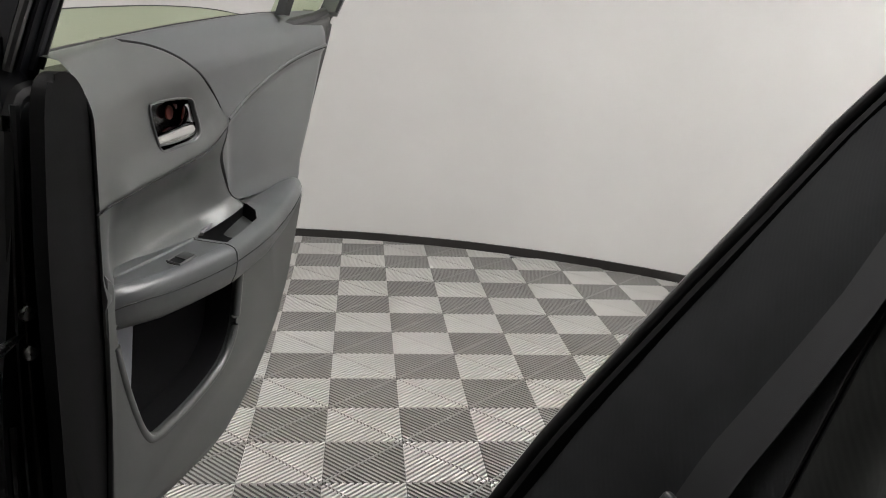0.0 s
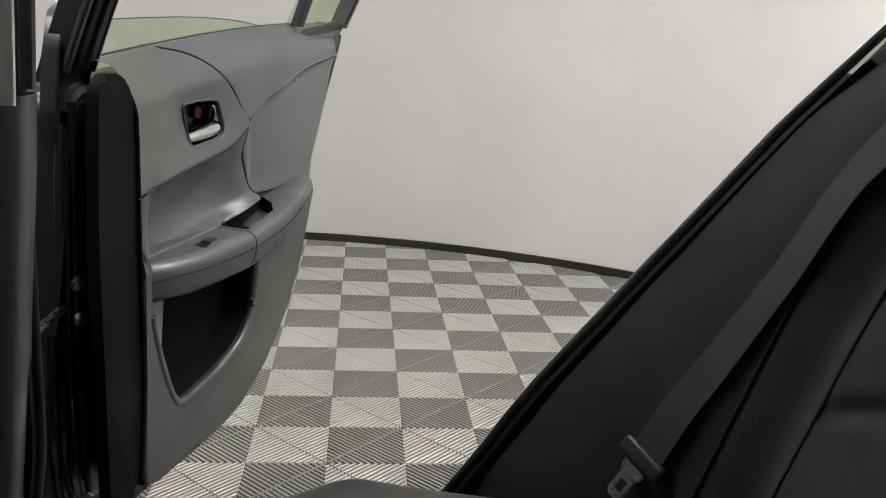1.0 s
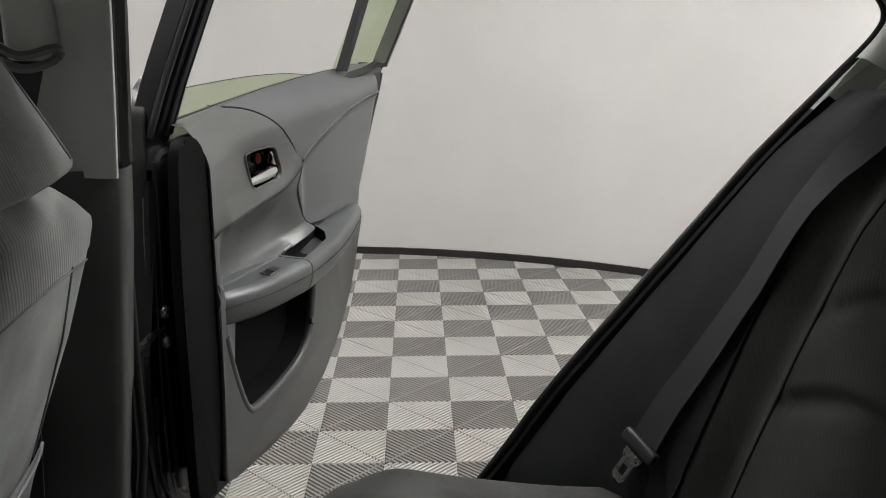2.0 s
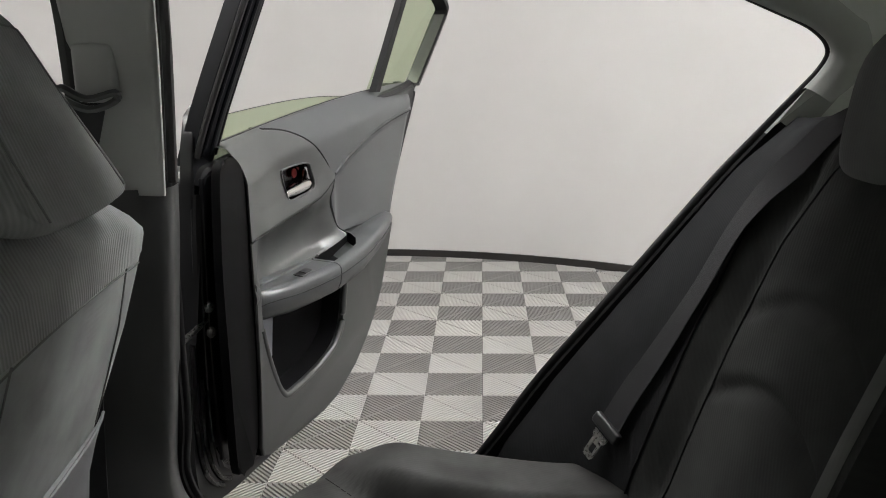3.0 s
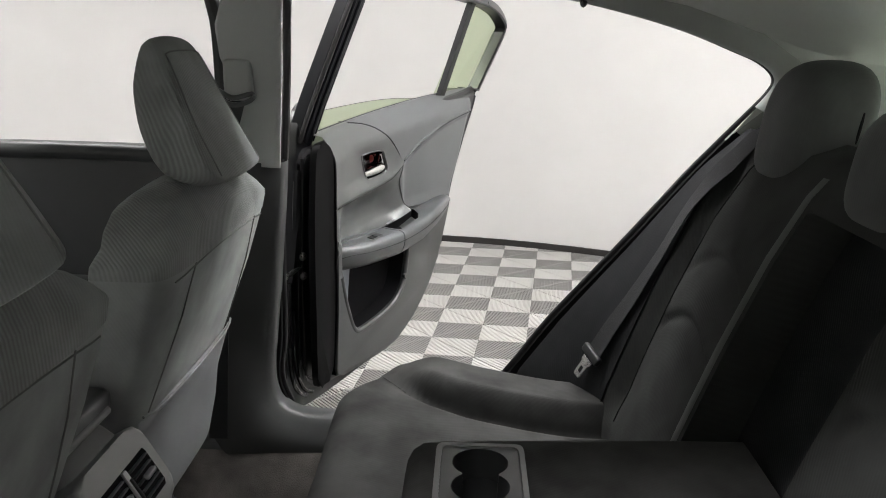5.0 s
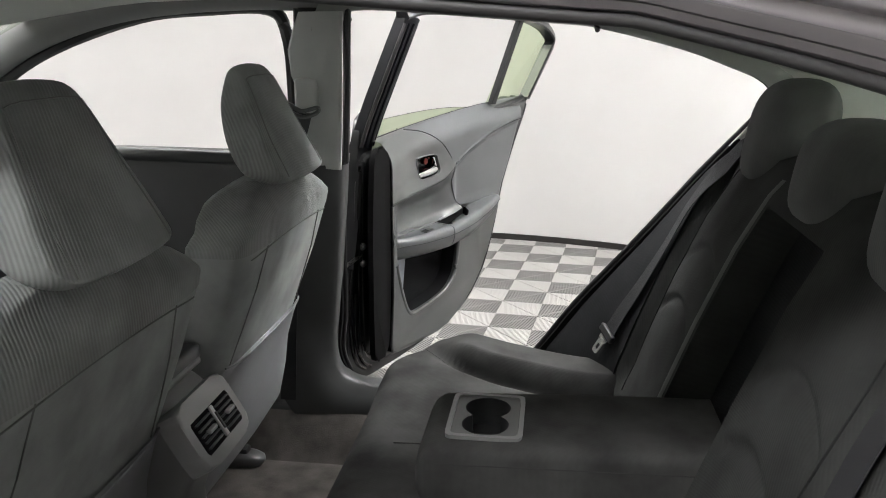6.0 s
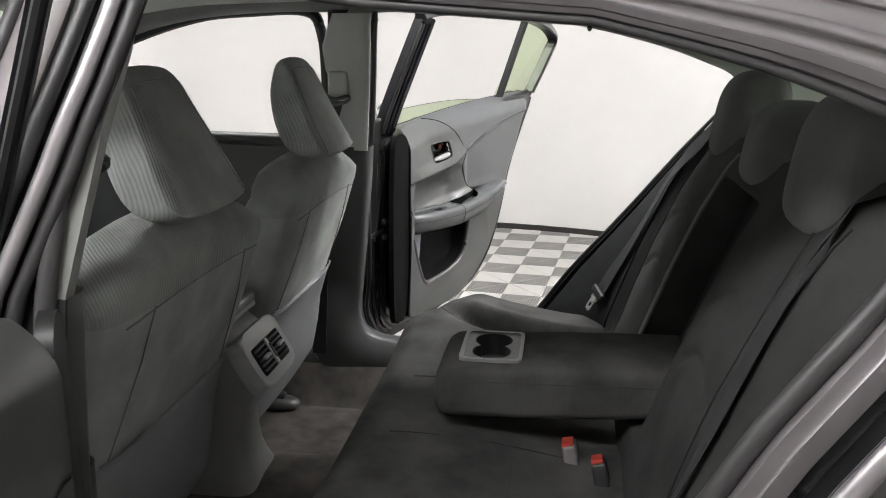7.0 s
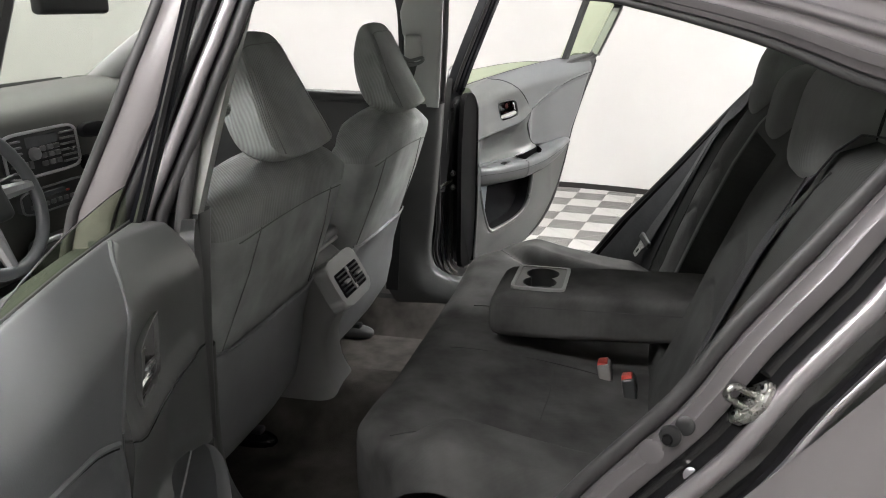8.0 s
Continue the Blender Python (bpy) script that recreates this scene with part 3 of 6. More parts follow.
        return side(x, 0.872 + 0.03 * ease(u, 0, 0.25) - 0.06 * ease(z, 0.95, 1.25) - 0.03 * u * u, z, s)
    part("quarter_panel", sheet(fender, [0, 0.008, 0.03, 0.07, 0.15, 0.3, 0.5, 0.75, 1.0], steps(0, 1, 16)), PAINT_O, car, "glossy dark grey rear quarter panel")
    # door sill
    bm = bmesh.new()
    prof = [(0.735, 0.25), (0.735, 0.345), (0.75, 0.365), (0.80, 0.375), (0.825, 0.37), (0.84, 0.33), (0.865, 0.31), (0.885, 0.22), (0.735, 0.22)]
    skin(bm, [[side(x, y, z, s) for y, z in prof] for x in (-1.3, -0.45, 0.0, 0.45)])
    part("sill", bm, PLASTIC_D, car, "black door sill under its trim")

# inner trim sweeping from the pillar's foot into the sill
for s in (1, -1):
    if s > 0:
        line = [(-0.172, 1.05), (-0.178, 0.95), (-0.187, 0.85), (-0.197, 0.72), (-0.206, 0.62), (-0.213, 0.55), (-0.211, 0.50), (-0.197, 0.462), (-0.166, 0.438), (-0.122, 0.428), (-0.067, 0.426), (0.05, 0.426), (0.20, 0.428), (0.32, 0.430)]
        cross_cut = ((0.03, 0.836), (0.004, 0.832), (-0.001, 0.825), (0.0, 0.792), (0.002, 0.782), (0.007, 0.775), (0.016, 0.770), (0.030, 0.765), (0.055, 0.757), (0.09, 0.750), (0.13, 0.744), (0.165, 0.742), (0.172, 0.80))
    else:
        line = [(-0.214, 0.80), (-0.217, 0.66), (-0.213, 0.57), (-0.196, 0.512), (-0.165, 0.470), (-0.122, 0.442), (-0.067, 0.432), (0.05, 0.428), (0.20, 0.428), (0.32, 0.430)]
        cross_cut = ((0.03, 0.826), (0.006, 0.822), (0.0, 0.812), (0.0, 0.765), (0.002, 0.748), (0.008, 0.738), (0.02, 0.731), (0.06, 0.722), (0.12, 0.712), (0.17, 0.705))
    line = curve([(x, 0, z) for x, z in line], 5)
    rings = []
    for i, p in enumerate(line):
        d = line[min(i + 1, len(line) - 1)] - line[max(i - 1, 0)]
        d.normalize()
        a = Vector((d.z, 0, -d.x)) if d.z < 0 else Vector((0, 0, -1))
        inner = 0.024 * ease(0.62 - p.z, 0, 0.16) + 0.016 * ease(p.z, 0.85, 1.02) if s > 0 else 0.0
        rings.append([side(p.x + a.x * k, y - inner * ease(k, 0.0, 0.06), p.z + a.z * k, s) for k, y in cross_cut])
    bm = bmesh.new()
    skin(bm, rings, closed=False, caps=False)
    part("sill_trim", bm, SILLTRIM if s > 0 else PLASTIC, car, "dark plastic trim sweeping from pillar to sill", 50)

# headliner, roof, rear shelf, glass


def head_z(x, y, drop=0.0):
    mid = lerp(x, [(-0.95, 1.435), (-0.6, 1.49), (0.2, 1.50), (0.6, 1.465), (1.04, 1.37)])
    edge = lerp(x, [(-0.95, 1.40), (-0.6, 1.455), (-0.1, 1.472), (0.37, 1.445), (0.66, 1.39), (0.9, 1.30), (1.04, 1.29)])
    return mid - (mid - edge) * abs(y / 0.72) ** 3 + drop


part("headliner", sheet(lambda x, y: (x, y * (0.70 if x < 0.7 else 0.70 - 0.25 * (x - 0.7)), head_z(x, y)), steps(-0.95, 1.04, 20), steps(-0.72, 0.72, 18)), HEADLINER, car, "grey cloth headliner")
part("roof", sheet(lambda x, y: (x, y, 1.60 - 0.05 * abs(y / 0.72) ** 2.5 - lerp(x, [(-1.0, 0.12), (-0.5, 0.02), (0.1, 0.0), (0.6, 0.045), (1.1, 0.16)])), steps(-1.0, 1.1, 20), steps(-0.72, 0.72, 16)),
     PAINT_O, car, "dark grey metallic roof skin")
def roof_z(x, y):
    return 1.60 - 0.05 * abs(y / 0.72) ** 2.5 - lerp(x, [(-1.0, 0.12), (-0.5, 0.02), (0.1, 0.0), (0.6, 0.045), (1.1, 0.16)])


for s in (1, -1):
    rows = []
    for x, z, nx, nz in FRAMES:
        if z > 1.275 and nz > 0.25:
            g = lerp(z, [(1.28, 0.75), (1.40, 0.42)])
            z = z - (0.020 * ease(z, 1.24, 1.33) * ease(x, -0.05, 0.15) if s < 0 else 0.0)
            p = side(x + nx * 0.171 * g, side_y(z) + 0.046 * flare(z), z + nz * 0.171 * g, s)
            q = Vector((p.x + 0.01, s * 0.715, roof_z(p.x + 0.01, 0.715) + 0.002))
            mid = p.lerp(q, 0.5) + Vector((0, s * 0.012, 0.012))
            rows.append([p - Vector((0, 0, 0.004)), p.lerp(mid, 0.3) + Vector((0, s * 0.004, 0.0)), mid, mid.lerp(q, 0.6) + Vector((0, 0, 0.004)), q])
    bm = bmesh.new()
    skin(bm, rows, closed=False, caps=False)
    part("roof_rail", bm, PAINT_R, car, "glossy grey roof side rail", 60)
part("rear_shelf", rbox((0.62, 1.24, 0.03), (1.20, 0, 1.085), 0.01), HEADLINER, car, "grey cloth rear shelf")
bm = sheet(lambda u, v: (1.04 + 0.48 * u, v * (0.62 - 0.0 * u), 1.365 - 0.26 * u + 0.02 * math.sin(math.pi * u)), steps(0, 1, 6), steps(-1, 1, 8))
ob = part("rear_window", bm, REAR_GLASS, car, "tinted rear window glass")
ob.visible_shadow = False
bm = sheet(lambda u, v: (-0.93 - 0.62 * u, v * (0.66 + 0.06 * u) , 1.435 - 0.37 * u + 0.03 * math.sin(math.pi * u)), steps(0, 1, 6), steps(-1, 1, 8))
ob = part("windscreen", bm, CLEAR_GLASS, car, "clear windscreen glass")
ob.visible_shadow = False

part("coat_hook", tube(curve([(0.468, 0.668, 1.424), (0.468, 0.660, 1.405), (0.470, 0.652, 1.398), (0.472, 0.646, 1.404)], 4), 0.0055, 8), PLASTIC_D, car, "small black coat hook")
part("hook_base", rbox((0.030, 0.012, 0.016), (0.468, 0.668, 1.420), 0.004, 2), PLASTIC_D, car)

# cabin floor with a low tunnel


def carpet_z(x, y):
    return 0.255 + 0.142 * math.exp(-(y / 0.15) ** 4) + 0.10 * ease(abs(y), 0.62, 0.72) + 0.06 * ease(x, -0.05, 0.05)


part("carpet", sheet(lambda x, y: (x, y, carpet_z(x, y)), steps(-1.4, 0.30, 24), steps(-0.73, 0.73, 40)), CARPET, car, "black cabin carpet")
bm = bmesh.new()
skin(bm, [[(-2.4, -0.85, 0.18), (-2.4, 0.85, 0.18), (-2.4, 0.85, 0.22), (-2.4, -0.85, 0.22)], [(1.9, -0.85, 0.18), (1.9, 0.85, 0.18), (1.9, 0.85, 0.22), (1.9, -0.85, 0.22)]])
part("underbody", bm, RUBBER, car, "black underbody")
part("boot_wall", rbox((0.03, 1.40, 0.85), (1.02, 0, 0.66), 0.01), CARPET, car)
def loft(rows, n=9):
    """A body end from stations (x, half width, top, bottom, shoulder)."""
    bm = bmesh.new()
    rings = []
    for x, w, top, low, sh in rows:
        half = [(0.0, top), (w * 0.5, top - 0.008), (w * 0.82, top - 0.03), (w * 0.95, top - 0.07), (w * 0.985, sh), (w, sh - 0.10), (w * 0.99, sh - 0.25), (w * 0.96, low + 0.06), (w * 0.90, low)]
        rings.append([(x, y, z) for y, z in half] + [(x, -y, z) for y, z in reversed(half[1:])] )
    return skin(bm, rings)


part("front_body", loft([(-2.92, 0.50, 0.58, 0.30, 0.54), (-2.90, 0.66, 0.68, 0.24, 0.62), (-2.82, 0.78, 0.76, 0.21, 0.69), (-2.62, 0.86, 0.84, 0.20, 0.76), (-2.3, 0.90, 0.92, 0.20, 0.82), (-1.95, 0.915, 0.98, 0.20, 0.87), (-1.62, 0.91, 1.02, 0.20, 0.90), (-1.50, 0.90, 1.03, 0.20, 0.91)]), PAINT_O, car, "dark grey bonnet and front wings", 40)
part("rear_body", loft([(1.10, 0.86, 1.06, 0.20, 0.93), (1.40, 0.90, 1.08, 0.20, 0.94), (1.58, 0.90, 1.10, 0.20, 0.94), (1.85, 0.88, 1.09, 0.20, 0.93), (2.02, 0.84, 1.06, 0.21, 0.90), (2.08, 0.80, 0.98, 0.24, 0.85), (2.10, 0.74, 0.78, 0.30, 0.70)]), PAINT_O, car, "dark grey boot and rear wings", 40)
part("grille", rbox((0.04, 0.80, 0.14), (-2.895, 0, 0.56), 0.02, 3), PLASTIC_D, car, "black front grille")
for s in (1, -1):
    part("headlight", rbox((0.24, 0.30, 0.11), (-2.74, s * 0.62, 0.695), 0.04, 4, Matrix.Rotation(s * radians(-22), 4, "Z")), CHROME, car, "clear headlight")
    part("tail_light", rbox((0.10, 0.28, 0.13), (2.02, s * 0.66, 0.90), 0.03, 4, Matrix.Rotation(s * radians(-14), 4, "Z")), RED, car, "red tail light")
part("rear_bumper", rbox((0.12, 1.55, 0.22), (2.06, 0, 0.46), 0.05, 4), PAINT_O, car, "dark grey rear bumper")
part("firewall", rbox((0.05, 1.5, 0.9), (-1.48, 0, 0.65), 0.02), PLASTIC_D, car)
for x in (-1.95, 1.35):
    for s in (1, -1):
        bm = bmesh.new()
        rings = [[(x + r * math.cos(2 * math.pi * k / 32), s * y, 0.33 + r * math.sin(2 * math.pi * k / 32)) for k in range(32)]
                 for r, y in ((0.20, 0.66), (0.30, 0.66), (0.33, 0.70), (0.33, 0.83), (0.30, 0.87), (0.21, 0.86), (0.20, 0.82))]
        skin(bm, rings)
        w = part("wheel", bm, RUBBER, car, "black tyre")
        bm = bmesh.new()
        skin(bm, [[(x + r * math.cos(2 * math.pi * k / 32), s * y, 0.33 + r * math.sin(2 * math.pi * k / 32)) for k in range(32)] for r, y in ((0.205, 0.84), (0.195, 0.855), (0.06, 0.835), (0.05, 0.85), (0.01, 0.852))])
        part("rim", bm, SILVER, w)

# ---- rear doors, swung open on their hinges ----
SWING = {1: radians(66), -1: radians(66.7)}
DOOR_SHIFT = {1: (0.0, 0.0, 0.0), -1: (-0.018, 0.151, 0.004)}


def dp(u, c, z, s):
    """Door measures (along from the axis, inward, up) to the world."""
    ox, oy, oz = DOOR_SHIFT[s]
    ca, sa = math.cos(SWING[s]), math.sin(SWING[s])
    return Vector((u * ca + c * sa + ox, s * (u * sa - c * ca) + oy, z + oz))


def inward(s):
    return Vector((math.sin(SWING[s]), -s * math.cos(SWING[s]), 0))


def door_outline(pts, c, s, n=4):
    return [dp(p.x, c, p.z, s) for p in curve([(u, 0, z) for u, z in pts], n, True)]


def open_door(s, label):
    n = inward(s)
    drop = 0.0 if s > 0 else 0.045
    shell_pts = [(0.868, 0.46), (0.866, 0.70), (0.885, 0.95), (0.90, 1.015), (0.94, 1.034), (1.14, 1.056), (1.42, 1.086), (1.65, 1.110), (1.90, 1.136), (1.995, 1.150), (1.985, 1.10),
                 (1.90, 0.985), (1.80, 0.83), (1.74, 0.68), (1.65, 0.52), (1.52, 0.42), (1.36, 0.375), (1.19, 0.362), (1.0, 0.365), (0.905, 0.385)]
    seal_pts = shell_pts
    if s > 0:
        shell_pts = [(0.800, 0.50), (0.815, 0.62), (0.845, 0.74)] + shell_pts[2:17] + [(1.19, 0.345), (1.0, 0.332), (0.89, 0.330), (0.825, 0.345), (0.802, 0.40)]
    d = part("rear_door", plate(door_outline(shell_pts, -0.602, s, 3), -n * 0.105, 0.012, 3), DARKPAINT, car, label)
    # rounded black border on the hinge side and the seal round the rim
    part("door_seal", tube(door_outline(seal_pts, -0.612, s, 3), 0.013, 8, True), RUBBER, d, "black rubber seal round the door")
    part("edge_cover", plate(door_outline([(0.850, 0.43), (0.848, 0.62), (0.848, 0.82), (0.855, 0.95), (0.862, 1.025), (0.872, 1.052), (0.889, 1.062), (0.908, 1.061), (0.925, 1.051), (0.938, 1.030), (0.9425, 0.99), (0.9435, 0.90), (0.9425, 0.73), (0.938, 0.58), (0.925, 0.44), (0.90, 0.405), (0.87, 0.405)], -0.536, s, 4), -n * 0.020, 0.007, 4),
         RUBBER_M if s > 0 else PLASTIC_D, d, "black rubber edge cover at the hinge side")
    # upper trim ahead of and behind the curved seam
    seam = curve([(u, 0, z) for u, z in ((1.407, 0.806), (1.377, 0.835), (1.359, 0.875), (1.355, 0.905), (1.366, 0.946), (1.357, 0.972), (1.336, 0.998), (1.300, 1.030), (1.240, 1.066), (1.185, 1.085), (1.12, 1.0930))], 6)
    seam_by_z = [(p.z, p.x) for p in seam]
    seam_by_u = sorted((p.x, p.z) for p in seam if p.z > 0.946)
    def joint_z(u):
        return lerp(u, [(0.94, 0.880), (1.01, 0.888), (1.14, 0.896), (1.24, 0.906), (1.29, 0.915), (1.325, 0.928), (1.347, 0.940), (1.363, 0.948)])
    rim = [(p.x, p.z) for p in curve([(u + 0.010, 0, z) for u, z in ((1.119, 0.997), (1.134, 1.004), (1.18, 1.006), (1.236, 1.003), (1.249, 0.985), (1.263, 0.951), (1.248, 0.937), (1.20, 0.932), (1.149, 0.930), (1.133, 0.955))], 4, True)]
    rim_u, rim_z = 1.200, 0.968
    def grow(k, c):
        return [dp(rim_u + (u - rim_u) * k, c, rim_z + (z - rim_z) * k, s) for u, z in rim]
    def settle(u):
        return 1.0 - (1.0 - min(1.0, max(0.0, (u - 0.945) / 0.30))) ** 2
    def belt_z(u):
        return lerp(u, [(0.90, 1.066), (0.95, 1.0725), (1.04, 1.0835), (1.12, 1.0930), (1.30, 1.1125), (1.48, 1.1285), (1.64, 1.1390), (1.80, 1.1460), (1.95, 1.1510), (1.99, 1.1525)])
    def roll(u, z):
        return 0.044 * max(0.0, 1.0 - (belt_z(u) - z) / 0.078) ** 2
    def fore(u, k):
        z0 = joint_z(u)
        z1 = belt_z(u) if u < 1.12 else lerp(u, seam_by_u) - 0.0015
        z = z0 + (z1 - z0) * k
        c = -0.530 - 0.036 * settle(u) - roll(u, z) + 0.008 * ease(joint_z(u) + 0.05 - z, 0, 0.05) * ease(u, 0.96, 1.03)
        c -= 0.005 * ease(z, 0.89, 0.985) * ease(1.05 - z, 0.0, 0.055) * ease(u, 0.99, 1.13) * ease(1.36 - u, 0, 0.12)
        return dp(u, min(c, -0.562) if u < 0.944 else c, z, s)
    along0 = Vector((math.cos(SWING[s]), s * math.sin(SWING[s]), 0))
    us = [0.9438, 0.9445, 0.948, 0.953, 0.96, 0.97] + steps(0.98, 1.10, 16) + steps(1.104, 1.276, 58) + steps(1.282, 1.36, 16) + [1.3625, 1.3655]
    ks = steps(0, 1, 56)
    bm = bmesh.new()
    rows = [[fore(u, k) for k in ks] for u in us]
    def over(p):
        """The rounded top of the trim, back to the glass."""
        gap = max(0.006, (p - dp(0, 0, 0, s)).dot(n) + 0.6215)
        return [p + Vector((0, 0, lift)) - n * gap * f for f, lift in ((0.2, 0.0020), (0.45, 0.0034), (0.75, 0.0036), (0.92, 0.0024), (1.0, -0.003))]
    rows = [[r[0] - n * 0.010] + [r[0] - n * 0.0015 + Vector((0, 0, 0.0004))] + r[1:] + (over(r[-1]) if u < 1.1225 else [r[-1] + Vector((0, 0, lift)) - n * push for push, lift in ((0.002, 0.0008), (0.006, 0.001), (0.010, 0.001), (0.014, 0.001), (0.020, 0.001))]) for u, r in zip(us, rows)]
    skin(bm, rows, closed=False, caps=False)
    along = along0
    base = dp(0, 0, 0, s)
    def in_rim(v):
        u, z = (v.co - base).dot(along), v.co.z - base.z
        inside = False
        for (au, az), (bu, bz) in zip(rim, rim[1:] + rim[:1]):
            if (az > z) != (bz > z) and u < au + (z - az) / (bz - az) * (bu - au):
                inside = not inside
        return inside
    gone = [f for f in bm.faces if all(in_rim(v) for v in f.verts)]
    bmesh.ops.delete(bm, geom=gone, context="FACES")
    part("front_trim", bm, PLASTIC, d, "smooth dark grey upper door trim", 50)
    flange = [fore(0.9445, k) for k in steps(0.8, 0, 10)] + [dp(u, -0.530, z, s) for u, z in ((0.9440, 0.80), (0.9455, 0.733), (0.9415, 0.582), (0.9275, 0.435), (0.934, 0.413), (0.95, 0.404))]
    bm = bmesh.new()
    skin(bm, [[p - n * k - along0 * 0.0012 for p in flange] for k in (0.004, 0.02, 0.06)], closed=False, caps=False)
    part("trim_flange", bm, RUBBER_M if s > 0 else PLASTIC_D, d, "black edge of the trim")

    m = len(seam) - 1
    def aft_row(i):
        k0 = i / m
        right_z = 0.79 + (1.1515 - 0.79) * k0
        right = lerp(right_z, [(0.79, 1.735), (0.85, 1.785), (0.91, 1.834), (1.033, 1.91), (1.1515, 1.982)])
        left = seam[i].x + 0.0035
        out = []
        for k in [0, 0, 0] + [0.003, 0.008, 0.016, 0.028] + steps(0.05, 0.97, 34) + [0.985, 0.995, 1.0, 1.0]:
            u = left + (right - left) * k
            z = seam[i].z + (right_z - seam[i].z) * k
            z += (belt_z(u) - lerp(u, [(1.12, 1.093), (1.982, 1.1515)])) * k0 ** 3
            c = -0.567 - 0.018 * ease(u, 1.5, 1.97) - roll(u, z) - 0.008 * ease(k, 0.97, 1.0)
            line = lerp(u, [(1.37, 0.945), (1.44, 0.977), (1.50, 0.999), (1.65, 1.038), (1.80, 1.060), (1.92, 1.072), (1.98, 1.078)])
            c -= 0.006 * ease(line - z, 0.0, 0.012) * ease(u, 1.37, 1.40) * ease(z, 0.79, 0.84)
            out.append(dp(u, c, z, s))
        out[0] = out[0] - n * 0.022 - along * 0.0006
        out[1] = out[1] - n * 0.0035 - along * 0.0010
        out[-1] = out[-1] - n * 0.025
        return out
    bm = bmesh.new()
    rows = [aft_row(i) for i in range(m + 1)]
    tops = [over(p) for p in rows[-1]]
    rows += [[q[j] for q in tops] for j in range(5)]
    skin(bm, rows, closed=False, caps=False)
    part("rear_trim", bm, LEATHER, d, "dark grey vinyl door insert", 50)
    for lift, rad, rise, stuff_ in ((0.006, 0.0036, 0.0040, LEATHER), (0.0012, 0.0016, 0.0034, THREAD)):
        part("stitched_seam", tube(curve([dp(u, -0.5715 + rise - 0.018 * ease(u, 1.5, 1.97), z + lift, s) for u, z in ((1.385, 0.952), (1.44, 0.977), (1.50, 0.999), (1.65, 1.038), (1.80, 1.060), (1.92, 1.072))], 5), rad, 6), stuff_, d, "stitched seam")
    if s < 0:
        part("seam_backing", plate([dp(u, -0.574, z, s) for u, z in ((1.33, 0.92), (1.42, 0.92), (1.42, 0.99), (1.33, 0.99))], -n * 0.004, 0), LEATHER, d)
    part("seam_gap", tube([dp(p.x + 0.0012, -0.5690 - roll(p.x, p.z) - 0.006 * ease(0.96 - p.z, 0.0, 0.05), p.z, s) for p in seam], 0.0034 if s > 0 else 0.0044, 6), THREAD if s > 0 else LEATHER, d, "dark gap between the trim panels")
    part("window_wiper_seal", tube([dp(u, -0.6225, belt_z(u) + 0.001, s) for u in steps(0.93, 1.72, 24)], 0.0045, 6), RUBBER, d)
    # hollow middle panel, rising to the edge strip
    def hollow(u, z0, z1, k):
        z = z0 + (z1 - z0) * k
        c = -0.530 - 0.022 * settle(u) - 0.022 * ease(u, 0.945, 1.04) + 0.008 * ease(u, 1.28, 1.37) + 0.008 * ease(k, 0.6, 1.0) * ease(u, 1.0, 1.06) + 0.016 * ease(0.16 - k, 0, 0.16) * ease(u, 0.95, 1.0) + 0.018 * ease(1.07 - u, 0, 0.09) * ease(0.5 - k, 0, 0.5) * ease(z, 0.745, 0.768) - 0.019 * math.sin(math.pi * k ** 0.85) * ease(u, 0.95, 1.05) * ease(1.37 - u, 0, 0.12)
        return dp(u, c, z, s)
    bm = bmesh.new()
    rows = []
    for k in steps(0, 1, 22):
        row = []
        for j, f in enumerate([0, 0, 0.01, 0.03] + steps(0.06, 0.97, 44) + [0.99, 1.0, 1.0]):
            right = 1.397
            for _ in range(5):
                u = 0.943 + (right - 0.943) * f
                z0 = lerp(u, [(0.95, 0.71), (1.05, 0.745), (1.12, 0.765), (1.3, 0.78), (1.41, 0.80)]) - drop
                z1 = joint_z(u) - 0.0022 if u < 1.362 else 0.953 - (u - 1.362) * 0.5
                z = z0 + (z1 - z0) * k
                right = lerp(z, seam_by_z) - 0.0020
            p = hollow(u, z0, z1, k)
            row.append(p - n * (0.004 if j == 0 else 0.008 if f == 1.0 and row and len(row) == 50 else 0.0))
        rows.append(row)
    rows.append([p - n * 0.012 for p in rows[-1]])
    skin(bm, rows, closed=False, caps=False)
    part("middle_panel", bm, PLASTIC, d, "dark grey hollowed door panel", 50)
    part("joint_line", tube([dp(u, -0.5295 - 0.036 * settle(u) + 0.0072 * ease(u, 0.96, 1.03), joint_z(u) - 0.001, s) for u in steps(0.950, 1.36, 40)], 0.0009, 6), SEAM_B, d)
    # lower panel, open for the pocket
    low = [(0.944, 0.80), (0.946, 0.733), (0.942, 0.582), (0.928, 0.435), (0.936, 0.412), (0.968, 0.402), (1.09, 0.402), (1.20, 0.403), (1.27, 0.413), (1.33, 0.432), (1.38, 0.459), (1.45, 0.503), (1.505, 0.553), (1.55, 0.615), (1.585, 0.68), (1.64, 0.785),
           (1.45, 0.77), (1.352, 0.75), (1.340, 0.69), (1.327, 0.63), (1.310, 0.583), (1.272, 0.549), (1.215, 0.530), (1.15, 0.519), (1.085, 0.513), (1.050, 0.513), (1.029, 0.525), (1.008, 0.560), (0.980, 0.634), (0.962, 0.714), (0.966, 0.78)]
    mouth = [(p.x, p.z) for p in curve([(u, 0, z) for u, z in low[17:]], 3)]
